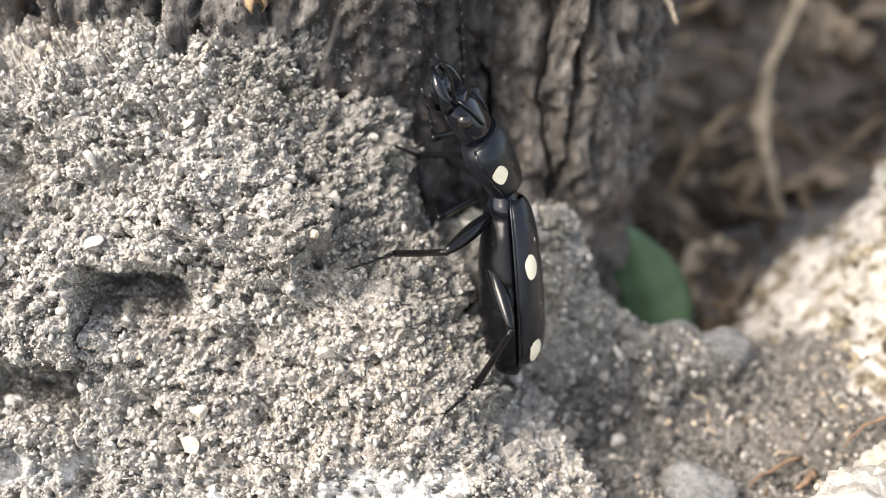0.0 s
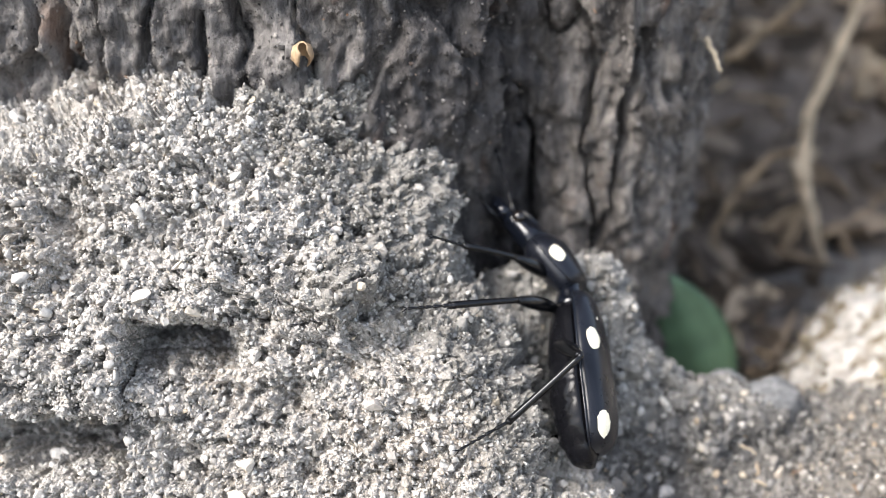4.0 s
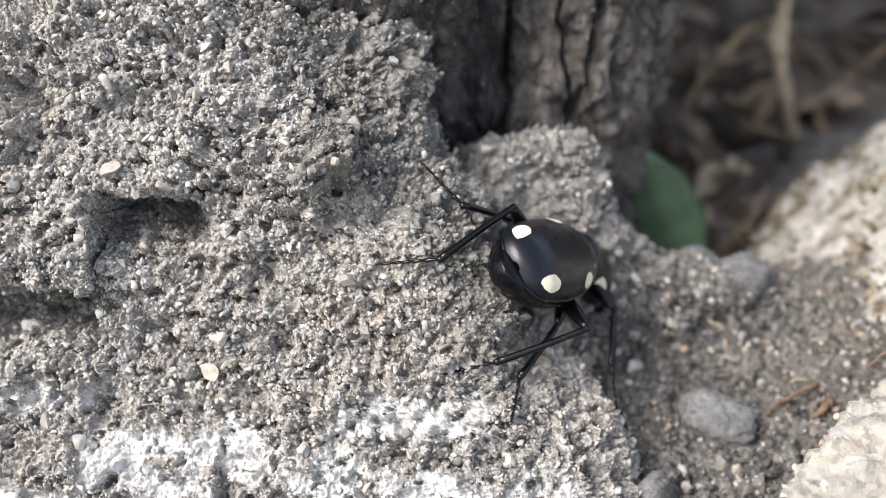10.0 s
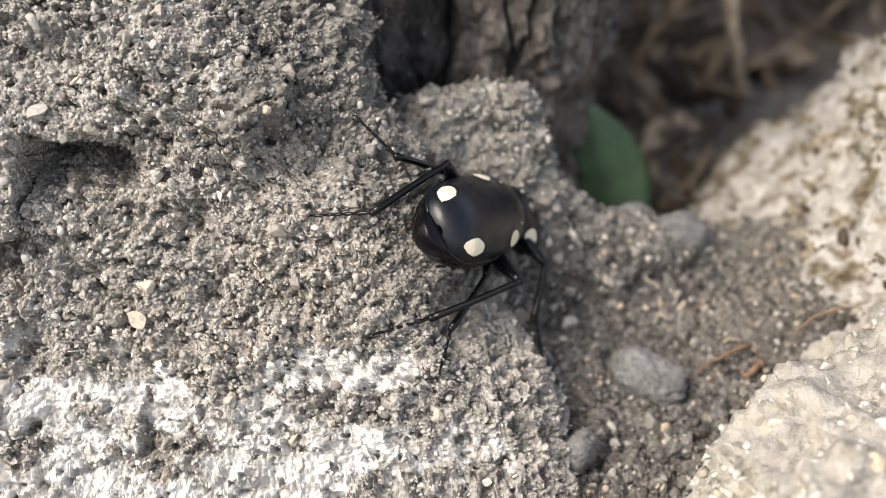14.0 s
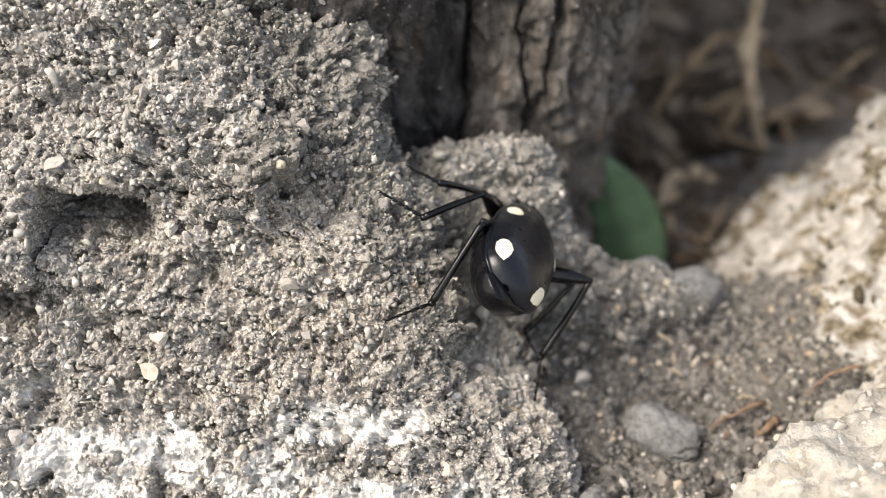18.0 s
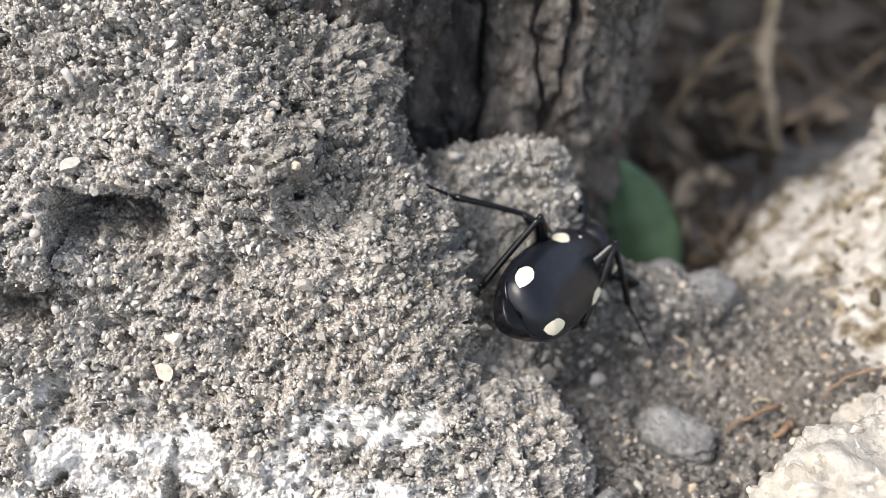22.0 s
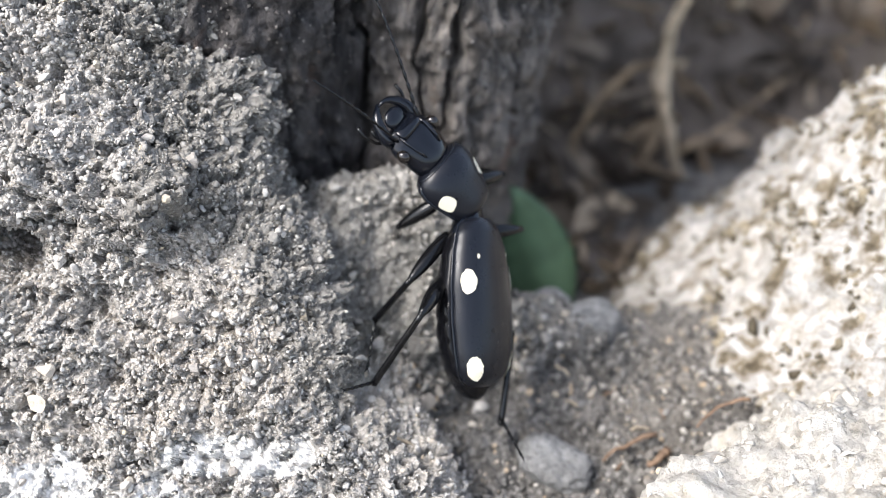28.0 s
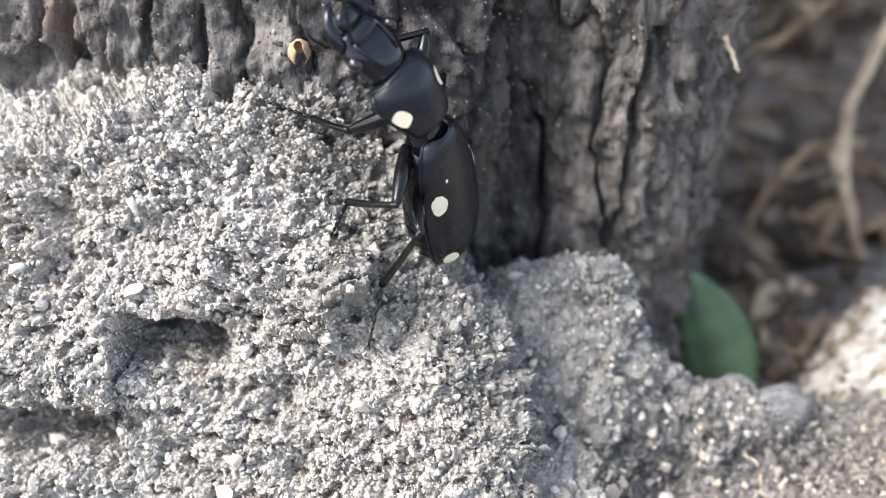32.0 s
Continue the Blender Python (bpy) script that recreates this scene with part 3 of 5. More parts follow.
# ---- rocks ----
def make_rock(name, centre, radii, seed, mat, label, sub=6, rough=0.16, lump=0.35, turn=(0, 0, 0), category="rock"):
    bm = bmesh.new()
    bmesh.ops.create_icosphere(bm, subdivisions=sub, radius=1)
    v = np.array([a.co[:] for a in bm.verts])
    r = np.array(radii)
    v = v / (np.abs(v) ** 2.6).sum(1, keepdims=True) ** (1 / 2.6)
    size = float(r.mean())
    d = 1 + lump * 0.5 * fractal(v + seed, 0.75, 3, seed) + rough * fractal(v * r / size + seed, 0.22, 4, seed + 5, 0.6) + 0.02 * fractal(v * r / size + seed, 0.07, 3, seed + 9) + 0.012 * fractal(v * r / size + seed, 0.03, 2, seed + 12)
    if sub > 6:
        d = d + 0.035 * lumps(v * r / size, 0.16, seed + 31) + 0.03 * lumps(v * r / size, 0.075, seed + 33) + 0.02 * lumps(v * r / size, 0.04, seed + 35)
    v = v * d[:, None] * r
    for a, c in zip(bm.verts, v):
        a.co = c
    me = bpy.data.meshes.new(name)
    bm.to_mesh(me)
    bm.free()
    me.polygons.foreach_set("use_smooth", np.full(len(me.polygons), True))
    me.materials.append(mat)
    ob = new(name, me)
    ob.matrix_basis = pose(*centre, *turn)
    return tagged(ob, label, category)


boulder = make_rock("boulder", (0.1235, 0.044, -0.0405), (0.076, 0.044, 0.045), 3, LICHEN, "large pale boulder with brown lichen crust behind the gully", 7, 0.14, 0.22, (0, -50, 0))
front_rock = make_rock("rock", (0.0905, -0.0230, -0.0475), (0.060, 0.028, 0.034), 8, CREAM, "cream coloured rough rock beside the gully", 7, 0.2, 0.25, (0, 0, 44))
tagged(make_rock("stone", (0.0465, 0.0010, -0.0350), (0.0062, 0.0040, 0.0034), 21, GREY, "small grey stone lying in the gully", 5, 0.16, 0.5, (8, 12, -28), "stone"), group="grey stones in the gully")
tagged(make_rock("stone", (0.0535, 0.030, -0.0268), (0.0062, 0.005, 0.0045), 25, GREY, "small grey stone at the foot of the stump", 4, 0.1, 0.3, (0, 0, 20), "stone"), group="grey stones in the gully")
tagged(make_rock("stone", (0.0452, 0.033, -0.0262), (0.0060, 0.004, 0.0035), 27, GREY, "small grey stone at the foot of the stump", 4, 0.1, 0.3, (0, 0, 50), "stone"), group="grey stones in the gully")
tagged(make_rock("stone", (0.0330, -0.0145, -0.0385), (0.0035, 0.0026, 0.0045), 33, GREY, "dark grey stone half buried in the gully", 4, 0.1, 0.3, (20, 0, 50), "stone"), group="grey stones in the gully")

# ---- loose grains ----
def surface_points(grid, normals, count, seed, keep):
    """Points spread over a sheet by area, with their normals."""
    rng = np.random.RandomState(seed)
    a, b, c = grid[:-1, :-1], grid[:-1, 1:], grid[1:, :-1]
    area = np.linalg.norm(np.cross(b - a, c - a), axis=2)
    mid = (a + grid[1:, 1:]) / 2
    area = area * keep(mid)
    pick = rng.choice(area.size, count, p=area.ravel() / area.sum())
    i, j = np.unravel_index(pick, area.shape)
    u, v = rng.rand(count, 1), rng.rand(count, 1)
    p = grid[i, j] + u * (grid[i, j + 1] - grid[i, j]) + v * (grid[i + 1, j] - grid[i, j])
    return p, normals[i, j]


def facing(n):
    """Normals turned to the open side."""
    return n * np.where((n @ np.array([0.2, -0.8, 0.55])) < 0, -1, 1)[:, None]


def mound_view(p):
    return ((p[..., 0] > -0.082) & (p[..., 2] > -0.045) & (p[..., 1] < 0.04)).astype(float)


def clustered(q):
    flat = q.reshape(-1, 3)
    c = fractal(flat, 0.0042, 3, 141) + 0.6 * fractal(flat, 0.016, 2, 143)
    return mound_view(q) * ((0.6 + ease(c, -0.25, 0.3)) * (1 - 0.7 * chalkiness(flat))).reshape(q.shape[:-1])


p, n = surface_points(mound_grid, mound_n, 76000, 5, clustered)
n = facing(n)
rng = np.random.RandomState(9)
size = np.clip(np.exp(rng.normal(math.log(0.00023), 0.5, len(p))) * (1 + 0.6 * fractal(p, 0.006, 3, 131)), 0.0001, 0.0009)
place = p + n * (size * rng.uniform(-0.3, 0.65, len(p)))[:, None]
white = chalkiness(p) > rng.rand(len(p))
dark_flank = ~white & (flank_darkness(p) > rng.rand(len(p)))
for chosen, mat, words in ((~white & ~dark_flank, GRIT, "countless pale crumbs and grains of dry soil"), (dark_flank, FLANK_GRIT, "darker crumbs of soil"), (white, CHALK_GRIT, "white crumbs of mineral crust")):
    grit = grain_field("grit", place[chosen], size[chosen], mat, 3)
    grit.parent = mound
    tagged(grit, words, kind="stuff")


# coarser angular crumbs among them
p, n = surface_points(mound_grid, mound_n, 2400, 25, mound_view)
n = facing(n)
size = np.clip(np.exp(rng.normal(math.log(0.00055), 0.4, len(p))), 0.0004, 0.0017)
white = chalkiness(p) > rng.rand(len(p))
dark_flank = ~white & (flank_darkness(p) > rng.rand(len(p)))
for chosen, mat, words in ((~white & ~dark_flank, GRIT, "pale angular crumbs of dry soil"), (dark_flank, FLANK_GRIT, "darker angular crumbs of soil"), (white, CHALK_GRIT, "white crumbs of mineral crust")):
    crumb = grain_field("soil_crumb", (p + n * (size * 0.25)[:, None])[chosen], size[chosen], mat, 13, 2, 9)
    crumb.parent = mound
    tagged(crumb, words, kind="stuff")


def gully_view(p):
    x, y = p[..., 0], p[..., 1]
    return ((x > -0.008) & (x < 0.085) & (y > -0.034) & (y < 0.052)).astype(float)


p, n = surface_points(ground_grid, ground_n, 17000, 6, gully_view)
n = facing(n)
size = np.clip(np.exp(rng.normal(math.log(0.00042), 0.45, len(p))), 0.0002, 0.0014)
place = p + n * (size * rng.uniform(-0.3, 0.6, len(p)))[:, None]
upper = bank_share(p) > rng.rand(len(p))
for chosen, mat, words in ((~upper, GRIT_DARK, "loose brown grit and crumbs of soil"), (upper, BANK_GRIT, "loose grey grit on the bank")):
    grit = grain_field("grit", place[chosen], size[chosen], mat, 4)
    grit.parent = ground
    tagged(grit, words, kind="stuff")


stump_n = grid_normals(stump_grid)
p, n = surface_points(stump_grid, stump_n, 8000, 7, lambda q: ((q[..., 1] < 0.075) & (q[..., 0] > -0.09) & (q[..., 2] > -0.02) & (q[..., 2] < 0.06)).astype(float))
n = n * np.where((n[:, 0] * (p[:, 0] + 0.04) + n[:, 1] * (p[:, 1] - 0.083)) < 0, -1, 1)[:, None]
size = np.clip(np.exp(rng.normal(math.log(0.00026), 0.4, len(p))), 0.00015, 0.0007)
flakes = grain_field("bark_crumb", p + n * (size * 0.1)[:, None], size, FLAKES, 8)
flakes.parent = stump
tagged(flakes, "dark crumbs and flakes of weathered bark", kind="stuff")


# ---- background: litter, roots, leaf ----
def curve_points(a, b, bow, n, seed, shake=0.002):
    rnd = random.Random(seed)
    a, b, bow = Vector(a), Vector(b), Vector(bow)
    pts = []
    for k in range(n + 1):
        u = k / n
        pts.append(a.lerp(b, u) + bow * (4 * u * (1 - u)) + Vector((rnd.uniform(-1, 1), rnd.uniform(-1, 1), rnd.uniform(-1, 1))) * shake)
    return pts


def knotty_root(pts, radii, seed, label="brown dry root among dark leaf litter", mat=None):
    """A bent root through a few points, with knots and shaved bark."""
    rnd = random.Random(seed)
    fine, rad = [], []
    eye = Vector((0, -0.168, 0.109))
    pts = [eye.lerp(Vector(p), 1.13) for p in pts]
    radii = [1.13 * r for r in radii]
    for k in range(len(pts) - 1):
        for u in (0, 0.2, 0.4, 0.6, 0.8):
            fine.append(Vector(pts[k]).lerp(Vector(pts[k + 1]), u * u * (3 - 2 * u) * 0.3 + u * 0.7) + Vector((rnd.uniform(-1, 1), rnd.uniform(-1, 1), rnd.uniform(-1, 1))) * radii[k] * 0.16)
            rad.append((radii[k] + (radii[k + 1] - radii[k]) * u) * rnd.uniform(0.88, 1.14))
    fine.append(Vector(pts[-1]))
    rad.append(radii[-1])
    return tagged(part("root", tube(bmesh.new(), fine, rad, 12), mat or OLD_ROOT), label, "root")


main_root = knotty_root([(0.0790, 0.082, 0.0490), (0.0776, 0.080, 0.0428), (0.0743, 0.080, 0.0304), (0.0686, 0.080, 0.0113), (0.0684, 0.080, -0.0020), (0.0732, 0.080, -0.0174), (0.0786, 0.080, -0.0315), (0.0800, 0.078, -0.0500)],
            [0.0014, 0.0013, 0.0012, 0.0013, 0.0017, 0.0012, 0.0010, 0.0008], 1, "thick pale crooked root hanging in a dark hollow", ROOT)
knot = bmesh.new()
knot_at = Vector((0, -0.168, 0.109)).lerp(Vector((0.0684, 0.080, -0.0010)), 1.13)
blob(knot, knot_at, (0.0026, 0.0024, 0.0042), sub=3)
for vert in knot.verts:
    vert.co += (vert.co - knot_at) * (0.22 * math.sin(900 * vert.co.x + 700 * vert.co.z))
part("knot", knot, ROOT, main_root, "pale swollen knot on the root")
knotty_root([(0.0700, 0.090, 0.0400), (0.0640, 0.085, 0.0320), (0.0540, 0.085, 0.0230), (0.0440, 0.088, 0.0180)], [0.0009, 0.0010, 0.0009, 0.0007], 2)
knotty_root([(0.0690, 0.082, 0.0030), (0.0630, 0.085, 0.0000), (0.0560, 0.085, -0.0090), (0.0520, 0.085, -0.0180), (0.0570, 0.085, -0.0310)], [0.0009, 0.0009, 0.0008, 0.0008, 0.0007], 3)
knotty_root([(0.1250, 0.125, 0.0560), (0.1120, 0.118, 0.0500), (0.0990, 0.115, 0.0470)], [0.0014, 0.0013, 0.0010], 5)
knotty_root([(0.1000, 0.098, -0.0070), (0.0860, 0.090, -0.0160), (0.0750, 0.083, -0.0190)], [0.0004, 0.0005, 0.0005], 6)


def litter(count, seed):
    """Curled dead leaves and crumbs lying in a dark hollow, in one mesh."""
    rnd = random.Random(seed)
    verts, faces = [], []
    for _ in range(count):
        x, y = rnd.uniform(0.03, 0.30), 0.072 + 0.33 * rnd.random() ** 1.2
        z = -0.054 + max(0.0, y - 0.115) * 0.65 + rnd.uniform(-0.003, 0.009)
        ln, wd = rnd.uniform(0.004, 0.015), rnd.uniform(0.002, 0.006)
        m = pose(x, y, z, rnd.uniform(-70, 70), rnd.uniform(-60, 60), rnd.uniform(0, 360))
        curl = rnd.uniform(-0.5, 0.9)
        b = len(verts)
        for i in range(5):
            u = i / 4 * 2 - 1
            w = wd * math.sqrt(max(0.02, 1 - u * u))
            for j in (-1, -0.4, 0.4, 1):
                verts.append(m @ Vector((u * ln, j * w, curl * (u * u * ln * 0.5 + j * j * w * 0.6))))
        for i in range(4):
            for j in range(3):
                q = b + i * 4 + j
                faces.append((q, q + 1, q + 5, q + 4))
    me = bpy.data.meshes.new("leaf_litter")
    me.from_pydata(verts, [], faces)
    me.materials.append(LITTER)
    return tagged(new("leaf_litter", me), "dark brown dead leaves and debris in a shaded hollow", "leaf litter", kind="stuff")


litter(5200, 4)


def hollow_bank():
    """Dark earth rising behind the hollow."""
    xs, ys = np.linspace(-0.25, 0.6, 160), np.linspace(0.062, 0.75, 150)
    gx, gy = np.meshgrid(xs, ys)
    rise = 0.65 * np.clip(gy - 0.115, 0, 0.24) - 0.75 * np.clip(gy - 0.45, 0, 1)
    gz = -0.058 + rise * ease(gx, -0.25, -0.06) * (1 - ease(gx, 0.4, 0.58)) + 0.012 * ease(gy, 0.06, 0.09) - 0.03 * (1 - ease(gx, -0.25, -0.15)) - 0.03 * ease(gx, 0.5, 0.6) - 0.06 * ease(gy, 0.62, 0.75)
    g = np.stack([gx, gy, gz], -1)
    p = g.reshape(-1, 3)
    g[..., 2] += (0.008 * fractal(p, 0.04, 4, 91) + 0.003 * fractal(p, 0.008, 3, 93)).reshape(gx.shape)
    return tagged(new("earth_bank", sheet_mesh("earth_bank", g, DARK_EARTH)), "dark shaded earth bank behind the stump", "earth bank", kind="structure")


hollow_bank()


def green_leaf(base, tip, side, width, seed):
    base, tip, side = Vector(base), Vector(tip), Vector(side).normalized()
    bm = bmesh.new()
    up = (tip - base).cross(side).normalized()
    rows = []
    for k in range(13):
        u = k / 12
        w = width * math.sin(math.pi * min(1, u * 0.93 + 0.07)) ** 0.75 * (1 - 0.25 * u)
        row = []
        for j in range(7):
            v = j / 3 - 1
            p = base.lerp(tip, u) + side * (w * v) + up * (0.0016 * abs(v) + 0.002 * math.sin(3 * u) - (0.0005 if j == 3 else 0))
            row.append(bm.verts.new(p))
        rows.append(row)
    for a, b in zip(rows, rows[1:]):
        for j in range(6):
            bm.faces.new((a[j], a[j + 1], b[j + 1], b[j]))
    leaf = part("leaf", bm, LEAF)
    mod = leaf.modifiers.new("thickness", "SOLIDIFY")
    mod.thickness = 0.0003
    rib = tube(bmesh.new(), [base.lerp(tip, k / 8) + up * (0.002 * math.sin(3 * k / 8) - 0.0002) for k in range(9)], [0.0004 - 0.00003 * k for k in range(9)], 6)
    part("midrib", rib, LEAF, leaf)
    return tagged(leaf, "fresh green leaf standing behind the stump", "leaf")


green_leaf((0.0530, 0.0600, -0.0480), (0.0400, 0.0670, -0.0190), (0.85, 0.25, 0.45), 0.0092, 2)

leaf_blade = green_leaf((-0.0490, -0.0700, -0.0480), (-0.0335, -0.0640, -0.0035), (0.9, 0.35, 0.1), 0.0055, 3)
tagged(leaf_blade, "small green leaf standing before the mound's foot", "leaf")

# ---- small things on the stump and the soil ----
def husk_mesh():
    """A curled split shell, open along one side."""
    bm = bmesh.new()
    rows = []
    for k in range(11):
        u = k / 10
        r = 0.0018 * math.sin(math.pi * (0.12 + 0.8 * u)) ** 0.6
        c = Vector((-0.0268 + 0.0006 * u, 0.0232 - 0.0034 * u, 0.0430 + 0.0036 * u + 0.0004 * math.sin(6 * u)))
        row = []
        for j in range(15):
            a = -0.7 + (math.pi * 1.55) * j / 14 + 0.2 * u
            q = r * (1 + 0.05 * math.sin(7 * a + 5 * u))
            row.append(bm.verts.new(c + Vector((q * math.cos(a), q * math.sin(a) * 0.5, q * math.sin(a)))))
        rows.append(row)
    for a, b in zip(rows, rows[1:]):
        for j in range(14):
            bm.faces.new((a[j], a[j + 1], b[j + 1], b[j]))
    return bm


seed_husk = tagged(part("seed_husk", husk_mesh(), HUSK), "hollow split brown seed husk on top of the mound", "seed husk")
seed_husk.modifiers.new("thickness", "SOLIDIFY").thickness = 0.00016


def twig(a, b, bow, r, seed, mat, label, name="twig"):
    bm = tube(bmesh.new(), curve_points(a, b, bow, 8, seed, r * 0.5), [r * (1 - 0.5 * k / 8) for k in range(9)], 6)
    return tagged(part(name, bm, mat), label, name)


twig((0.0415, 0.052, 0.0370), (0.0440, 0.049, 0.0315), (0, 0, 0), 0.0006, 3, STRAW, "short broken white twig stub on the stump's edge")
twig((0.0170, -0.0030, -0.0255), (0.0290, -0.0050, -0.0350), (0.001, -0.002, 0.002), 0.00035, 4, STRAW, "thin dry grass stem lying in the gully", "grass_stem")
twig((0.0640, 0.0060, -0.0320), (0.0545, 0.0020, -0.0345), (0, 0, 0.001), 0.0005, 5, RUST, "rusty brown twig fragment on the soil")
twig((0.0655, 0.0030, -0.0330), (0.0625, 0.0005, -0.0345), (0, 0, 0.0006), 0.0009, 6, RUST, "rusty brown twig fragment on the soil")
twig((0.0790, 0.0060, -0.0230), (0.0700, 0.0030, -0.0270), (0, 0.001, 0.001), 0.0004, 7, RUST, "thin dry twig lying against the rock")

for k, (x, y) in enumerate(((0.0600, 0.0090), (0.0570, 0.0010), (0.0660, 0.0105), (0.0510, 0.0140), (0.0690, 0.0000), (0.0620, -0.0040), (0.0470, 0.0190), (0.0560, 0.0170))):
    a = 0.9 * k
    z = float(ground_height(np.array([x]), np.array([y]))[0]) + 0.0012
    piece = twig((x, y, z), (x + 0.0035 * math.cos(a), y + 0.0035 * math.sin(a), z + 0.0002), (0, 0, 0.0004), 0.00028, 30 + k, RUST if k % 3 else STRAW, "small brown plant fragment lying on the soil", "plant_fragment")
    tagged(piece, group="plant fragments on the soil")

# ---- pebbles ----
PALE_PEBBLE = shared_tint("pale_pebble", [(0.0, (0.42, 0.395, 0.355)), (0.6, (0.52, 0.497, 0.46)), (0.85, (0.5, 0.435, 0.345)), (1.0, (0.6, 0.577, 0.545))])
PALE_CHIPS = [chip_mesh("pebble", 40 + k, PALE_PEBBLE, 2, 0.25) for k in range(5)]
CHIPS = [chip_mesh("pebble", k, PEBBLE, 2, 0.25) for k in range(9)]


def pebble(place, size, seed, parent, chips=CHIPS):
    rnd = random.Random(seed)
    ob = new("pebble", chips[rnd.randrange(len(chips))])
    ob.parent = parent
    ob.matrix_basis = Matrix.Translation(place) @ pose(0, 0, 0, rnd.uniform(0, 360), rnd.uniform(0, 360), rnd.uniform(0, 360)) @ Matrix.Diagonal((size, size, size, 1))
    return ob


p, n = surface_points(mound_grid, mound_n, 260, 15, lambda q: mound_view(q) * (q[..., 0] > -0.078))
n = facing(n)
size = np.clip(np.exp(rng.normal(math.log(0.00085), 0.45, len(p))), 0.0005, 0.0024)
for k in range(len(p)):
    pebble(p[k] + n[k] * size[k] * 0.25, size[k], k, mound)
p, n = surface_points(ground_grid, ground_n, 290, 16, gully_view)
n = facing(n)
size = np.clip(np.exp(rng.normal(math.log(0.00085), 0.4, len(p))), 0.0004, 0.0026)
for k in range(len(p)):
    pebble(p[k] + n[k] * size[k] * 0.25, size[k], 500 + k, ground)


# single larger stones bedded in the mound's face
for k, (x, y, z, size) in enumerate((
    (-57.3, -16.2, -25.4, 1.55),
    (-52.9, 15.4, 32.1, 0.91),
    (-37.4, 14.6, 27.4, 1.18),
    (-31.0, -3.3, -7.2, 1.00),
    (4.8, 6.3, -2.1, 1.36),
    (-54.3, 7.1, 14.9, 0.73),
    (-57.0, -5.0, 0.4, 0.73),
    (-37.3, -11.0, -16.5, 1.73),
    (-26.4, -14.3, -18.3, 1.00),
    (-14.9, 5.7, 9.3, 0.82),
    (-48.3, -10.6, -16.1, 0.82),
    (26.1, 6.6, -19.7, 0.82),
    (-23.4, 1.5, -0.9, 0.73),
    (-46.3, 6.9, 15.3, 0.82),
    (-46.9, 6.5, 2.1, 0.64),
    (-17.3, 4.4, 13.0, 0.82),
)):
    seat = mound_grid.reshape(-1, 3) - np.array((x, y, z)) * 0.001
    near = mound_grid.reshape(-1, 3)[np.argmin(seat[:, 0] ** 2 + (0.55 * seat[:, 1] + 0.84 * seat[:, 2]) ** 2 + 0.0004 * seat[:, 1] ** 2)]
    pebble(Vector(near) + Vector((0, -0.0003, 0.0003)) * size, size * 0.00145, 900 + k, mound, PALE_CHIPS)


def rock_grains(rock, count, seed, low, words):
    """Small crumbs clinging to the upper side of a rock."""
    me = rock.data
    n = len(me.vertices)
    co, no = np.zeros(n * 3), np.zeros(n * 3)
    me.vertices.foreach_get("co", co)
    me.vertices.foreach_get("normal", no)
    co, no = co.reshape(-1, 3), no.reshape(-1, 3)
    r = np.random.RandomState(seed)
    at = co @ np.array(rock.matrix_basis.to_3x3()).T + np.array(rock.matrix_basis.translation)
    pick = r.choice(np.nonzero((at[:, 2] > -0.045) & (at[:, 0] < 0.125) & (at[:, 1] < 0.06))[0], count)
    size = np.clip(np.exp(r.normal(math.log(low), 0.45, count)), 0.00015, 0.002)
    ob = grain_field("rock_grain", co[pick] - no[pick] * (size * 0.62)[:, None] + r.normal(0, 0.0003, (count, 3)), size, CREAM_GRIT, seed)
    ob.parent = rock
    return tagged(ob, words, kind="stuff")


for rock, count, low in ((front_rock, 2600, 0.0010),):
    rock_grains(rock, count, 77, low, "rough crystalline grains of the rock")

def lichen_crust(rock, count, seed):
    """Ochre and olive crust in clumps along the shoulder of a rock."""
    me = rock.data
    n = len(me.vertices)
    co, no = np.zeros(n * 3), np.zeros(n * 3)
    me.vertices.foreach_get("co", co)
    me.vertices.foreach_get("normal", no)
    turn = np.array(rock.matrix_basis.to_3x3())
    co, no = co.reshape(-1, 3), no.reshape(-1, 3)
    out = no @ turn.T
    at = co @ turn.T + np.array(rock.matrix_basis.translation)
    clump = fractal(at, 0.009, 3, seed)
    shoulder = (at[:, 2] > -0.04) & (at[:, 0] < 0.125) & (clump > 0.05) & (np.abs(out[:, 1]) < 0.8) & (out[:, 0] < 0.2)
    r = np.random.RandomState(seed)
    pick = r.choice(np.nonzero(shoulder)[0], count)
    size = np.clip(np.exp(r.normal(math.log(0.0008), 0.4, count)), 0.0003, 0.0018)
    ob = grain_field("lichen", co[pick] - no[pick] * (size * 0.3)[:, None] + r.normal(0, 0.0004, (count, 3)), size, LICHEN_CRUST, seed)
    ob.parent = rock
    return tagged(ob, "ochre and olive brown lichen crust", kind="stuff")


lichen_crust(boulder, 2200, 91)

# ---- beetle ----
BX = (-13.0, -12.85, -12.4, -11.5, -9.95, -7.0, -2.0, 4.4, 9.5, 12.5, 13.9, 14.5)
BW = (1.1, 2.2, 3.7, 5.1, 6.15, 6.75, 7.3, 7.05, 6.2, 5.0, 3.9, 2.6)
BH = (1.5, 2.1, 2.95, 3.85, 4.6, 5.1, 5.2, 4.95, 4.5, 3.85, 3.2, 2.7)


MARGIN = 0.1


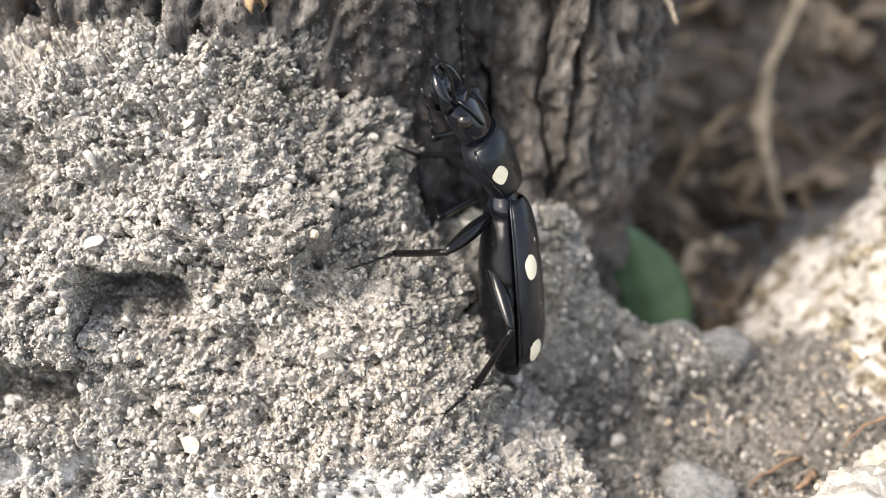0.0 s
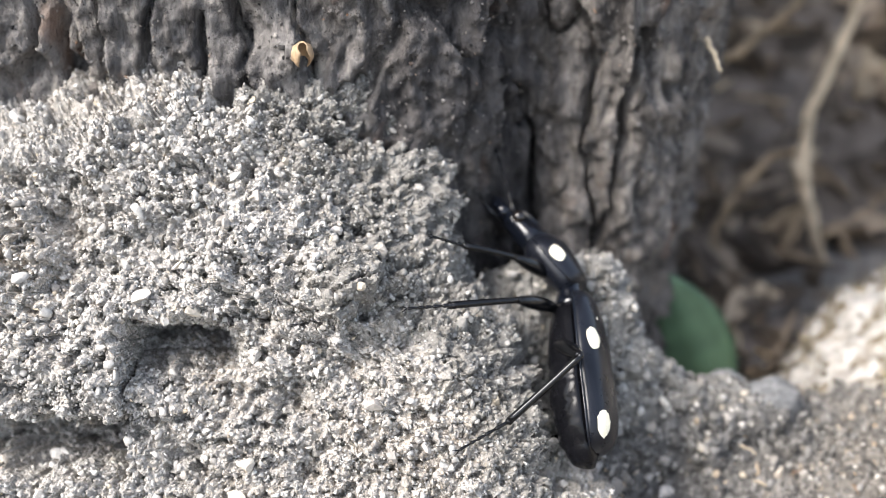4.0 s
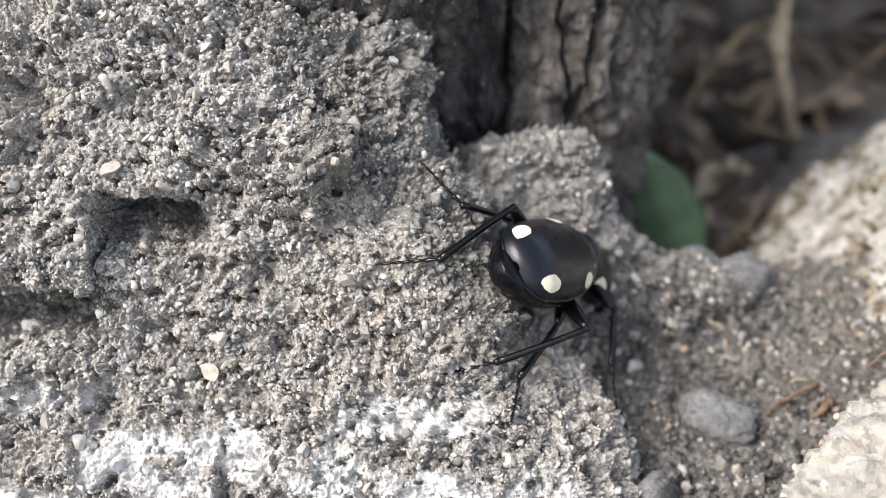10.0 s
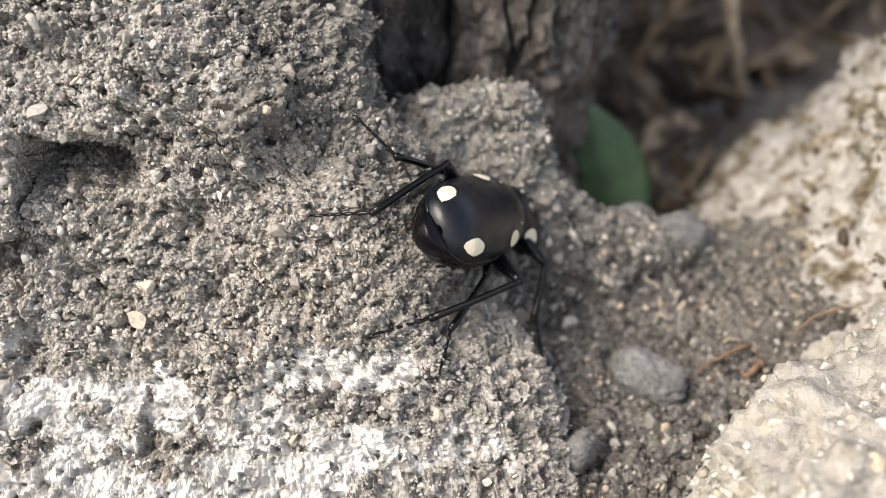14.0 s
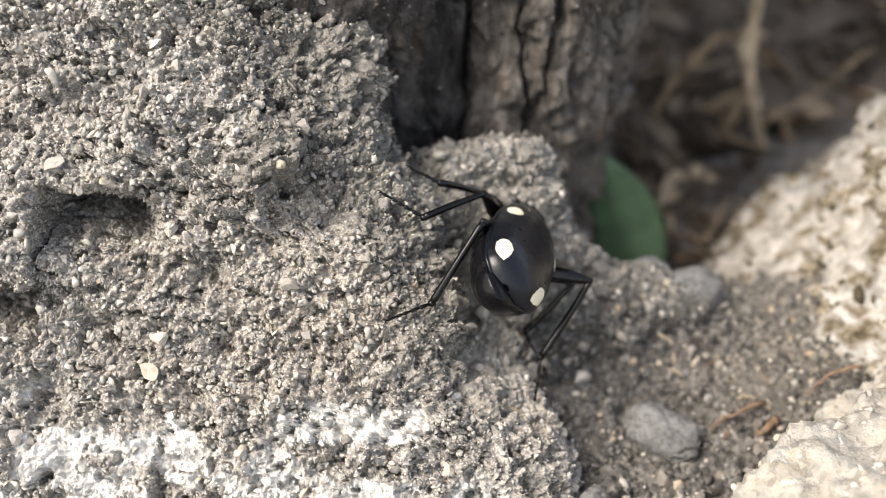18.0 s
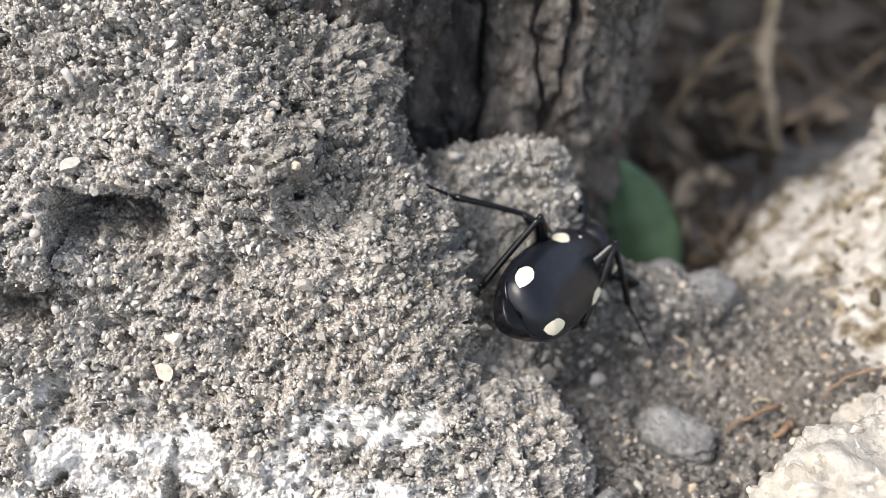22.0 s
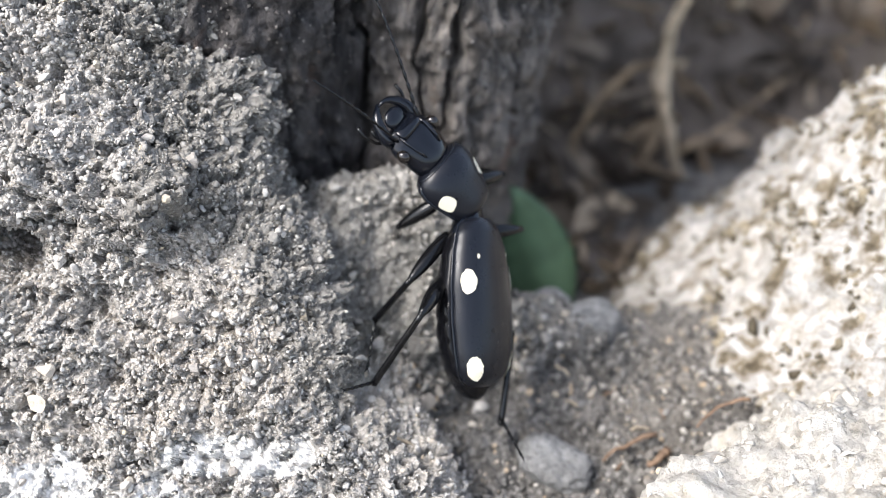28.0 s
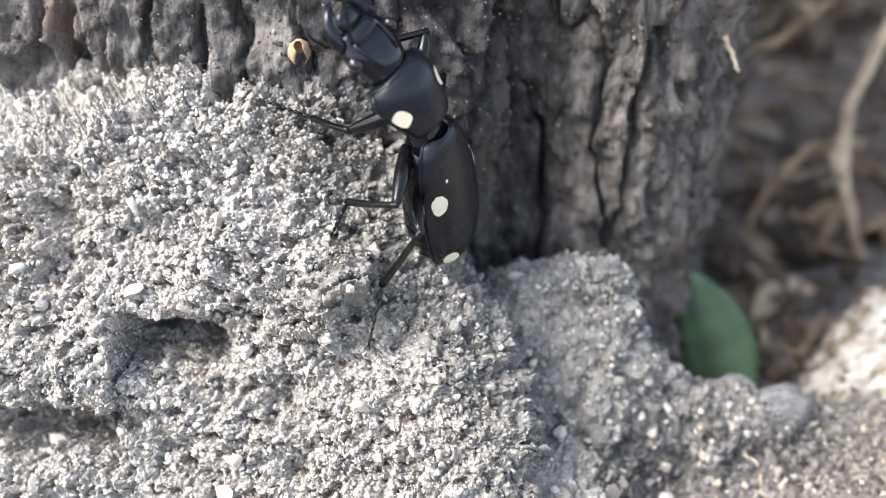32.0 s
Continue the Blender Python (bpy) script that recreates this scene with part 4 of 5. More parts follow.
def back_point(x, w):
    """A point of the elytra, in mm: x along the body, w from the left margin (0) over the top (pi/2) to the right (pi)."""
    hw, hh = np.interp(x, BX, BW), np.interp(x, BX, BH)
    return Vector((x, hw * math.cos(w), hh * math.sin(w) ** 0.72 if math.sin(w) > 0 else 0.0))


def smooth_xs(n):
    return [0.75 - 13.75 * math.cos(math.pi * k / n) for k in range(n + 1)]


def elytron(side):
    bm = bmesh.new()
    rows = []
    for x in smooth_xs(40):
        row = []
        for k in range(15):
            w = MARGIN + (math.pi / 2 - MARGIN) * max(0, k - 1) / 13
            p = back_point(x, w)
            if k == 0:
                p = p + Vector((0, -0.5, -0.15))
            if k == 14:
                p = p + Vector((0, -0.02, 0.0))
            groove = 0.05 * math.cos(k * math.pi) if 1 < k < 13 else 0
            p = p * (1 + groove * 0.02)
            row.append(bm.verts.new(Vector((p.x, p.y * side, p.z)) * 0.001))
        rows.append(row)
    # the blunt end turns inwards
    for shrink, fwd in ((0.96, 0.02), (0.88, 0.6)):
        rows.insert(0, [bm.verts.new(Vector((v.co.x + fwd * 0.001, v.co.y * shrink, v.co.z * shrink))) for v in rows[0]])
    for a, b in zip(rows, rows[1:]):
        for k in range(14):
            f = (a[k], a[k + 1], b[k + 1], b[k])
            bm.faces.new(f if side < 0 else f[::-1])
    return bm


def spot_patch(x0, w0, lx, lw, side, seed):
    """A thin cream patch lying on the elytra, with a slightly ragged edge."""
    rnd = random.Random(seed)
    bm = bmesh.new()
    hw = np.interp(x0, BX, BW)

    def at(u, v):
        p = back_point(x0 + u, w0 + v)
        q = Vector((p.x, p.y * side, p.z))
        out = Vector((0, p.y * side, p.z * 1.2)).normalized()
        return bm.verts.new((q + out * 0.11) * 0.001)
    mid = at(0, 0)
    rings = []
    for r in (0.35, 0.7, 1.0):
        ring = []
        for k in range(28):
            a = 2 * math.pi * k / 28
            j = r * (1 + (rnd.uniform(-0.06, 0.06) if r == 1.0 else 0))
            ring.append(at(lx * j * math.cos(a), lw * j * math.sin(a) / hw))
        rings.append(ring)
    for k in range(28):
        bm.faces.new((mid, rings[0][k], rings[0][(k + 1) % 28]))
        for a, b in zip(rings, rings[1:]):
            bm.faces.new((a[k], b[k], b[(k + 1) % 28], a[(k + 1) % 28]))
    bmesh.ops.recalc_face_normals(bm, faces=bm.faces)
    return bm


def loft(sections, n=20, scale=0.001):
    """sections: (x, half width, up, down, z) in mm, along x."""
    bm = bmesh.new()
    rings = []
    for x, w, up, dn, z in sections:
        ring = []
        for k in range(n):
            a = 2 * math.pi * k / n
            s = math.sin(a)
            ring.append(bm.verts.new(Vector((x, w * math.cos(a), z + (up if s > 0 else dn) * s)) * scale))
        rings.append(ring)
    for a, b in zip(rings, rings[1:]):
        for k in range(n):
            bm.faces.new((a[k], b[k], b[(k + 1) % n], a[(k + 1) % n]))
    bm.faces.new(rings[0])
    bm.faces.new(rings[-1][::-1])
    bmesh.ops.recalc_face_normals(bm, faces=bm.faces)
    return bm


beetle = tagged(new("beetle"), "large black ground beetle with round cream spots climbing the soil", "beetle")
part("left_elytron", elytron(1), SHELL, beetle)
part("right_elytron", elytron(-1), SHELL, beetle)
for side in (1, -1):
    part("spot", spot_patch(4.45, 0.623, 2.0, 1.75, side, 3 + side), SPOT, beetle, "round cream white spot on the wing case")
    part("spot", spot_patch(-9.6, 0.69, 2.05, 1.75, side, 7 + side), SPOT, beetle, "oval cream white spot on the wing case")
    part("spot", spot_patch(8.4, 0.95, 0.35, 0.3, side, 17 + side), SPOT, beetle, "tiny cream dot on the wing case")
for side in (1, -1):
    rim = [back_point(x, MARGIN) for x in smooth_xs(40)[1:]]
    part("rim", tube(bmesh.new(), [Vector((p.x, (p.y + 0.02) * side, p.z - 0.05)) * 0.001 for p in rim], [0.00022] * 40, 8), GLOSS, beetle, "raised glossy edge of the wing case")
belly = []
for k in range(61):
    x = -15.2 + 28.2 * k / 60
    seg = -0.22 * abs(math.cos(math.pi * (x + 15.2) / 3.3)) ** 8 if -13.0 < x < 3 else 0.0
    w = float(np.interp(x, (-15.2, -15.1, -14.8, -14.2, -13.2, -11.5, -9.0, -5.0, -1.0, 4.0, 9.0, 11.5, 13.0), (0.4, 0.9, 1.7, 2.6, 3.7, 5.0, 6.6, 7.6, 7.8, 7.3, 6.2, 5.0, 2.8))) + seg
    up = float(np.interp(x, (-15.2, -15.1, -14.8, -14.2, -13.2, -11.5, -7.0, 0.0, 6.0, 10.0, 13.0), (0.2, 0.4, 0.6, 0.8, 1.1, 1.5, 1.9, 2.0, 1.8, 1.5, 1.1))) + 0.5 * seg
    belly.append((x, max(0.3, w * 0.95), up, float(np.interp(x, (-15.2, -15.0, -14.2, -11, -4, 5, 13), (0.5, 1.5, 3.0, 4.6, 5.5, 5.0, 3.6))) + seg, -0.1))
part("abdomen", loft(belly, 36), BELLY, beetle, "swollen black segmented abdomen bulging beside the wing cases")
part("waist", loft([(11.6, 4.2, 3.0, 3.4, 0), (13.6, 3.2, 2.4, 3.0, -0.2), (15.2, 2.6, 1.9, 2.5, -0.2), (16.4, 2.3, 1.7, 2.2, -0.1), (17.6, 2.2, 1.6, 1.9, 0), (18.8, 2.5, 1.9, 2.0, 0)]), GLOSS, beetle)

# forebody, pivoted at the waist
FORE = Vector((17.2, 0, 0)) * 0.001
FS = 0.00118
prono = part("pronotum", loft([(-1.3, 2.0, 1.3, 1.8, 0), (-1.0, 3.0, 1.9, 2.3, 0), (-0.2, 3.6, 2.25, 2.5, 0), (0.7, 3.95, 2.4, 2.6, 0), (1.5, 4.2, 2.55, 2.7, 0), (2.6, 4.5, 2.75, 2.9, 0), (3.8, 4.85, 2.95, 3.05, 0), (5.2, 5.05, 3.05, 3.05, 0), (6.4, 4.85, 2.9, 2.95, 0), (7.2, 4.4, 2.6, 2.7, 0), (7.7, 3.7, 2.2, 2.3, 0), (7.85, 3.0, 1.8, 2.0, 0)], 36, FS), SHELL, beetle, "black heart-shaped thorax shield")
for side in (1, -1):
    edge = [(-1.0, 2.95), (0.7, 3.95), (2.6, 4.5), (3.8, 4.85), (5.2, 5.05), (6.4, 4.85), (7.4, 4.15)]
    part("rim", tube(bmesh.new(), [Vector((x, (y + 0.04) * side, 0.15)) * FS for x, y in edge], [0.00024] * 7, 7), GLOSS, prono, "raised glossy edge of the thorax")
collar = [Vector((7.5, 4.0 * math.cos(a), 2.35 * math.sin(a))) * FS for a in (math.pi * k / 16 for k in range(17))]
part("rim", tube(bmesh.new(), collar, [0.0002] * 17, 7), GLOSS, prono, "raised glossy edge of the thorax")
for side in (1, -1):
    bm = bmesh.new()
    ring = []
    for k in range(18):
        a = 2 * math.pi * k / 18
        u, v = 3.0 + 1.3 * math.cos(a) + 0.15 * math.sin(3 * a), 0.55 + 0.34 * math.sin(a)
        w = float(np.interp(u, (0.7, 1.5, 2.6, 3.8, 5.2), (3.95, 4.2, 4.5, 4.85, 5.05)))
        h = float(np.interp(u, (0.7, 1.5, 2.6, 3.8, 5.2), (2.4, 2.55, 2.75, 2.95, 3.05)))
        ring.append(bm.verts.new(Vector((u, (w + 0.09) * math.cos(v) * side, (h + 0.09) * math.sin(v))) * FS))
    c = bm.verts.new(Vector((3.0, 4.72 * math.cos(0.55) * side, 2.92 * math.sin(0.55))) * FS)
    for k in range(18):
        bm.faces.new((c, ring[k], ring[(k + 1) % 18]))
    bmesh.ops.recalc_face_normals(bm, faces=bm.faces)
    part("spot", bm, SPOT, prono, "cream white spot on the thorax")
head = part("head", loft([(7.2, 2.6, 1.7, 1.9, 0), (8.2, 3.2, 2.1, 2.2, 0), (9.4, 3.45, 2.25, 2.3, 0), (10.4, 3.5, 2.15, 2.3, 0), (11.4, 3.75, 2.05, 2.3, 0), (12.3, 3.95, 1.95, 2.2, -0.1), (13.1, 3.75, 1.75, 2.0, -0.2), (14.0, 3.3, 1.4, 1.7, -0.3), (14.7, 2.9, 1.05, 1.4, -0.4), (15.0, 2.5, 0.8, 1.1, -0.4)], 28, FS), GLOSS, prono)
front_plate = loft([(13.3, 1.9, 0.3, 0.4, 1.5), (14.1, 2.1, 0.35, 0.4, 1.05), (14.7, 2.0, 0.3, 0.4, 0.7), (14.9, 1.7, 0.2, 0.3, 0.55)], 18, FS)
part("clypeus", front_plate, GLOSS, prono, "raised shiny plate above the jaws")
for side in (1, -1):
    ridge = tube(bmesh.new(), [Vector((9.6, 1.7 * side, 2.02)) * FS, Vector((11.2, 2.0 * side, 1.85)) * FS, Vector((12.8, 2.2 * side, 1.5)) * FS, Vector((14.2, 2.1 * side, 0.8)) * FS], [0.0002, 0.00035, 0.00035, 0.0002], 7)
    part("brow_ridge", ridge, GLOSS, prono)
labrum = bmesh.new()
blob(labrum, Vector((16.0, 0, 0.0)) * FS, (0.0017, 0.0021, 0.0007), sub=3)
part("labrum", labrum, GLOSS, prono)
for side in (1, -1):
    e = bmesh.new()
    blob(e, Vector((11.8, 3.6 * side, 0.75)) * FS, (0.0012, 0.0010, 0.0011), sub=3)
    part("eye", e, EYE, prono, "rounded glossy dark eye")
    mnd = bmesh.new()
    pts = [Vector((13.6, 2.75 * side, -0.5)), Vector((14.8, 3.0 * side, -0.4)), Vector((16.0, 2.85 * side, -0.35)), Vector((17.2, 2.3 * side, -0.35)), Vector((18.2, 1.4 * side, -0.4)), Vector((18.7, 0.3 * side, -0.45 - 0.3 * side)), Vector((18.6, -0.6 * side, -0.5 - 0.3 * side))]
    tube(mnd, [p * FS for p in pts], [0.0011, 0.00115, 0.00105, 0.0009, 0.0006, 0.00035, 0.0001], 12)
    part("mandible", mnd, GLOSS, prono, "curved black jaw")
    for j, (px, out, ln) in enumerate(((13.4, 2.0, 1.0), (12.8, 1.2, 0.8))):
        pal = bmesh.new()
        pts = [Vector((px, out * side, -1.3)), Vector((px + 1.8 * ln, (out + 1.8 * ln) * side, -1.8)), Vector((px + 3.8 * ln, (out + 2.6 * ln) * side, -1.6)), Vector((px + 5.2 * ln, (out + 2.5 * ln) * side, -1.4))]
        tube(pal, [p * FS for p in pts], [0.0003, 0.00028, 0.0003, 0.00036], 6)
        part("palp", pal, LEGS, prono)


def antenna_mesh():
    """Eleven beads along x, bowed a little."""
    bm = bmesh.new()
    pts, rad = [], []
    x, lift = 0.0, 0.0
    for k in range(11):
        ln = 2.6 if k == 0 else 2.1 - 0.04 * k
        r = 0.34 if k == 0 else 0.3 - 0.009 * k
        for u, f in ((0.0, 0.6), (0.35, 0.95), (0.85, 1.15), (0.98, 0.65)):
            xx = x + ln * u
            pts.append(Vector((xx, 0, -0.006 * xx * xx)) * 0.001)
            rad.append(r * f * 0.001)
        x += ln
    return tube(bm, pts, rad, 7)


antennae = {}
for side in (1, -1):
    antennae[side] = part("antenna", antenna_mesh(), LEGS, prono, "jointed black feeler")


def limb(length, r0, r1, r2, bow=0.0, spines=0):
    bm = bmesh.new()
    n = 12
    pts = [Vector((length * k / n, 0, bow * math.sin(math.pi * k / n))) * 0.001 for k in range(n + 1)]
    rad = []
    for k in range(n + 1):
        u = k / n
        r = r0 * (1 - u) ** 2 + 2 * r1 * u * (1 - u) + r2 * u * u
        rad.append(r * 0.001)
    tube(bm, pts, rad, 10)
    blob(bm, pts[-1], (rad[-1] * 1.15,) * 3, sub=1)
    rnd = random.Random(int(length * 10))
    for k in range(spines):
        u = 0.15 + 0.8 * k / max(1, spines - 1)
        p = Vector((length * u, 0, 0)) * 0.001
        d = Vector((0.6, rnd.uniform(-1, 1), rnd.uniform(-1, 0.4))).normalized()
        tube(bm, [p, p + d * 0.0011], [0.00007, 0.00002], 4)
    return bm


def tarsus_mesh(length):
    bm = bmesh.new()
    x, n = 0.0, 5
    for k in range(n):
        ln = length * (0.28, 0.2, 0.16, 0.13, 0.23)[k]
        r = 0.30 - 0.02 * k
        tube(bm, [Vector((x, 0, 0)) * 0.001, Vector((x + ln * 0.3, 0, 0)) * 0.001, Vector((x + ln * 0.85, 0, -0.05)) * 0.001, Vector((x + ln, 0, 0)) * 0.001], [r * 0.0006, r * 0.0009, r * 0.00125, r * 0.0006], 7)
        x += ln
    for s in (1, -1):
        tube(bm, [Vector((x, 0, 0)) * 0.001, Vector((x + 0.6, 0.3 * s, 0.05)) * 0.001, Vector((x + 0.9, 0.42 * s, -0.35)) * 0.001], [0.00012, 0.0001, 0.00003], 5)
    return bm


LEG_SIZES = {"front": (9.5, 9.5, 7.0), "middle": (10.5, 12.0, 8.5), "hind": (13.0, 15.0, 9.5)}
HIPS = {"front": (3.0, 1.7, -2.0), "middle": (12.0, 2.6, -3.0), "hind": (5.5, 2.8, -3.4)}
legs = {}
for where, (fem, tib, tar) in LEG_SIZES.items():
    for side in (1, -1):
        f = part("femur", limb(fem, 0.8, 2.1 if where == "hind" else 1.8, 0.55, 0.2), LEGS, beetle, "stout black thigh of a leg")
        t_ = part("tibia", limb(tib, 0.52, 0.56, 0.62, 0.15, 9), LEGS, f, "slender spiny black shin")
        r_ = part("tarsus", tarsus_mesh(tar), LEGS, f, "jointed black foot")
        legs[where, side] = (f, t_, r_, fem * 0.001, tib * 0.001, tar * 0.001)


def motions():
    body_rows = [
        (0.0, 0.0133, 0.0063, 0.0027, 0.102, 0.677, 0.073, 0.726),
        (0.5, 0.0133, 0.0067, 0.0020, 0.098, 0.673, 0.077, 0.729),
        (1.0, 0.0106, 0.0085, 0.0053, 0.008, -0.677, -0.014, -0.736),
        (1.5, 0.0105, 0.0080, 0.0031, 0.054, -0.655, -0.028, -0.753),
        (2.0, 0.0101, 0.0083, 0.0029, 0.081, -0.659, -0.004, -0.748),
        (2.5, 0.0131, 0.0066, -0.0012, 0.114, 0.663, 0.130, 0.728),
        (4.5, 0.0175, 0.0085, -0.0065, 0.530, 0.460, 0.263, 0.662),
        (5.0, 0.0150, 0.0075, -0.0051, 0.771, 0.289, 0.307, 0.477),
        (5.5, 0.0155, 0.0038, -0.0044, 0.826, 0.221, 0.340, 0.391),
        (6.0, 0.0154, 0.0035, -0.0043, 0.822, 0.220, 0.349, 0.393),
        (6.5, 0.0155, 0.0033, -0.0042, 0.825, 0.221, 0.344, 0.389),
        (7.0, 0.0156, 0.0037, -0.0045, 0.826, 0.219, 0.341, 0.392),
        (7.5, 0.0155, 0.0035, -0.0044, 0.822, 0.220, 0.345, 0.397),
        (8.0, 0.0156, 0.0034, -0.0043, 0.823, 0.219, 0.345, 0.395),
        (8.5, 0.0156, 0.0035, -0.0044, 0.821, 0.223, 0.347, 0.395),
        (9.0, 0.0156, 0.0036, -0.0046, 0.820, 0.222, 0.354, 0.392),
        (9.5, 0.0154, 0.0038, -0.0052, 0.819, 0.220, 0.359, 0.390),
        (10.0, 0.0153, 0.0033, -0.0048, 0.826, 0.210, 0.353, 0.385),
        (10.5, 0.0152, 0.0033, -0.0051, 0.824, 0.203, 0.365, 0.383),
        (11.0, 0.0148, 0.0038, -0.0059, 0.826, 0.217, 0.362, 0.374),
        (11.5, 0.0144, 0.0034, -0.0063, 0.823, 0.222, 0.362, 0.376),
        (12.0, 0.0142, 0.0034, -0.0057, 0.832, 0.225, 0.336, 0.380),
        (12.5, 0.0141, 0.0035, -0.0057, 0.830, 0.222, 0.335, 0.387),
        (13.0, 0.0139, 0.0040, -0.0060, 0.828, 0.220, 0.338, 0.391),
        (13.5, 0.0141, 0.0040, -0.0061, 0.827, 0.220, 0.343, 0.387),
        (15.5, 0.0141, 0.0051, -0.0053, 0.758, 0.336, 0.306, 0.468),
        (16.0, 0.0149, 0.0043, -0.0052, 0.755, 0.323, 0.299, 0.487),
        (16.5, 0.0144, 0.0060, -0.0033, 0.749, 0.312, 0.311, 0.495),
        (17.0, 0.0187, 0.0044, -0.0052, 0.678, 0.345, 0.325, 0.562),
        (17.5, 0.0189, 0.0048, -0.0050, 0.706, 0.309, 0.338, 0.541),
        (18.0, 0.0189, 0.0058, -0.0037, 0.725, 0.270, 0.333, 0.539),
        (18.5, 0.0202, 0.0059, -0.0036, 0.702, 0.254, 0.358, 0.561),
        (19.0, 0.0197, 0.0055, -0.0048, 0.685, 0.301, 0.355, 0.561),
        (19.5, 0.0194, 0.0055, -0.0048, 0.693, 0.301, 0.347, 0.555),
        (20.0, 0.0181, 0.0066, -0.0035, 0.691, 0.299, 0.338, 0.564),
        (20.5, 0.0168, 0.0068, -0.0032, 0.663, 0.320, 0.355, 0.576),
        (21.0, 0.0203, 0.0061, -0.0082, 0.758, 0.276, 0.344, 0.480),
        (21.5, 0.0230, 0.0061, -0.0119, 0.794, 0.274, 0.336, 0.426),
        (22.0, 0.0231, 0.0077, -0.0095, 0.802, 0.320, 0.242, 0.443),
        (22.5, 0.0234, 0.0089, -0.0067, 0.791, 0.280, 0.281, 0.465),
        (23.0, 0.0235, 0.0096, -0.0044, 0.789, 0.258, 0.284, 0.480),
        (23.5, 0.0261, 0.0099, -0.0031, 0.780, 0.189, 0.279, 0.528),
        (24.0, 0.0245, 0.0092, -0.0044, 0.797, 0.285, 0.280, 0.453),
        (24.5, 0.0253, 0.0089, -0.0046, 0.771, 0.324, 0.278, 0.473),
        (25.0, 0.0251, 0.0074, -0.0069, 0.697, 0.449, 0.224, 0.512),
        (25.5, 0.0263, 0.0098, -0.0036, 0.693, 0.413, 0.205, 0.554),
        (26.0, 0.0298, 0.0078, -0.0059, 0.678, 0.441, 0.231, 0.540),
        (26.5, 0.0299, 0.0072, -0.0056, 0.674, 0.443, 0.233, 0.544),
        (28.5, 0.0306, 0.0060, -0.0077, 0.210, 0.574, -0.085, 0.787),
        (29.0, 0.0250, 0.0055, -0.0087, 0.014, 0.590, -0.059, 0.805),
        (29.5, 0.0205, 0.0081, -0.0051, 0.082, -0.625, 0.079, -0.772),
        (30.0, 0.0159, 0.0116, -0.0001, 0.148, -0.628, 0.116, -0.755),
        (30.5, 0.0172, 0.0123, 0.0000, 0.044, -0.623, 0.152, -0.766),
        (31.0, 0.0111, 0.0151, 0.0054, 0.175, -0.641, 0.131, -0.736),
        (31.5, 0.0015, 0.0168, 0.0151, 0.152, -0.655, 0.146, -0.726),
        (32.0, -0.0048, 0.0164, 0.0236, 0.002, -0.693, 0.268, -0.669),
    ]
    body = {}
    for t, x, y, z, qw, qx, qy, qz in body_rows:
        body[t] = Matrix.LocRotScale((x, y, z), Quaternion((qw, qx, qy, qz)).normalized(), None)
    walk(beetle, [(t, m) for t, m in body.items()])
    times = list(body)

    def between(rows, t):
        """Values at t on straight lines between rows of (seconds, values...)."""
        cols = list(zip(*rows))
        return [float(np.interp(t, cols[0], c)) for c in cols[1:]]

    # bend of the forebody: yaw to the left, pitch up, roll, in degrees
    bends = [
        (0, 18, -24, -10), (0.5, 18, -24, -10), (1, 12, -24, -10), (1.5, 12, -36, -10), (2, 12, -30, -20), (2.5, 18, -36, 10), (4.5, -12, -24, -15), (5, -25, -16, 0), (5.5, -40, -22, 0), (9, -30, -22, 10), (13.5, -36, -25, 0), (15.5, -40, -8, 5), (16, -33, -10, 10), (16.5, -30, -10, 0), (17, 10, -22, 0), (18, 15, -28, 0), (20.5, 10, -28, 0), (21, -10, -25, 0), (21.5, -34, -22, 3), (22, -21, -36, -6), (22.5, -19, -36, -10), (23, -22, -34, -10), (23.5, -14, -34, 0), (24, -15, -24, -12), (24.5, -6, -26, -16), (25, 6, -6, -13), (25.5, 8, -19, -5), (26, -10, -44, 0), (26.5, 12, -13, 1), (28.5, 42, -18, -10), (29, 24, -12, -10), (29.5, 12, -18, -10), (30, 12, -12, -10), (30.5, 18, -24, -10), (31, 15, -15, -8), (31.5, 8, -24, -10), (32, 1, -34, -10),
    ]
    fore = {}
    for t in times:
        yaw, up, roll = between(bends, t)
        fore[t] = Matrix.Translation(FORE) @ pose(0, 0, 0, roll, -up, yaw)
    walk(prono, list(fore.items()))

    # feelers: yaw from straight ahead, pitch up
    feel = {1: [
        (0, 30, 25), (0.5, 20, 20), (1, 0, 25), (2, 5, 30), (2.5, 25, 25), (4.5, 10, 30), (5.5, 30, 5), (16, 30, 5), (20, 50, -10), (23, 40, 15), (25, 25, 15), (26, 14, 8), (28.5, 25, 30), (29.5, -5, 35), (30.5, -2, 35), (31, 40, 30), (32, -10, 35),
    ], -1: [
        (0, -8, 30), (1, -20, 15), (4.5, -30, 10), (5.5, -45, -5), (16, -40, 0), (23, -35, 10), (25, -14, 5), (26, -10, 5), (28.5, -20, 20), (30.5, -25, 20), (32, -25, 25),
    ]}
    for side, ob in antennae.items():
        rows = []
        for t in times:
            yaw, up = between(feel[side], t)
            rows.append((t, Matrix.Translation(Vector((13.2, 2.3 * side, 0.3)) * FS) @ pose(0, 0, 0, 0, -up, yaw)))
        walk(ob, rows)

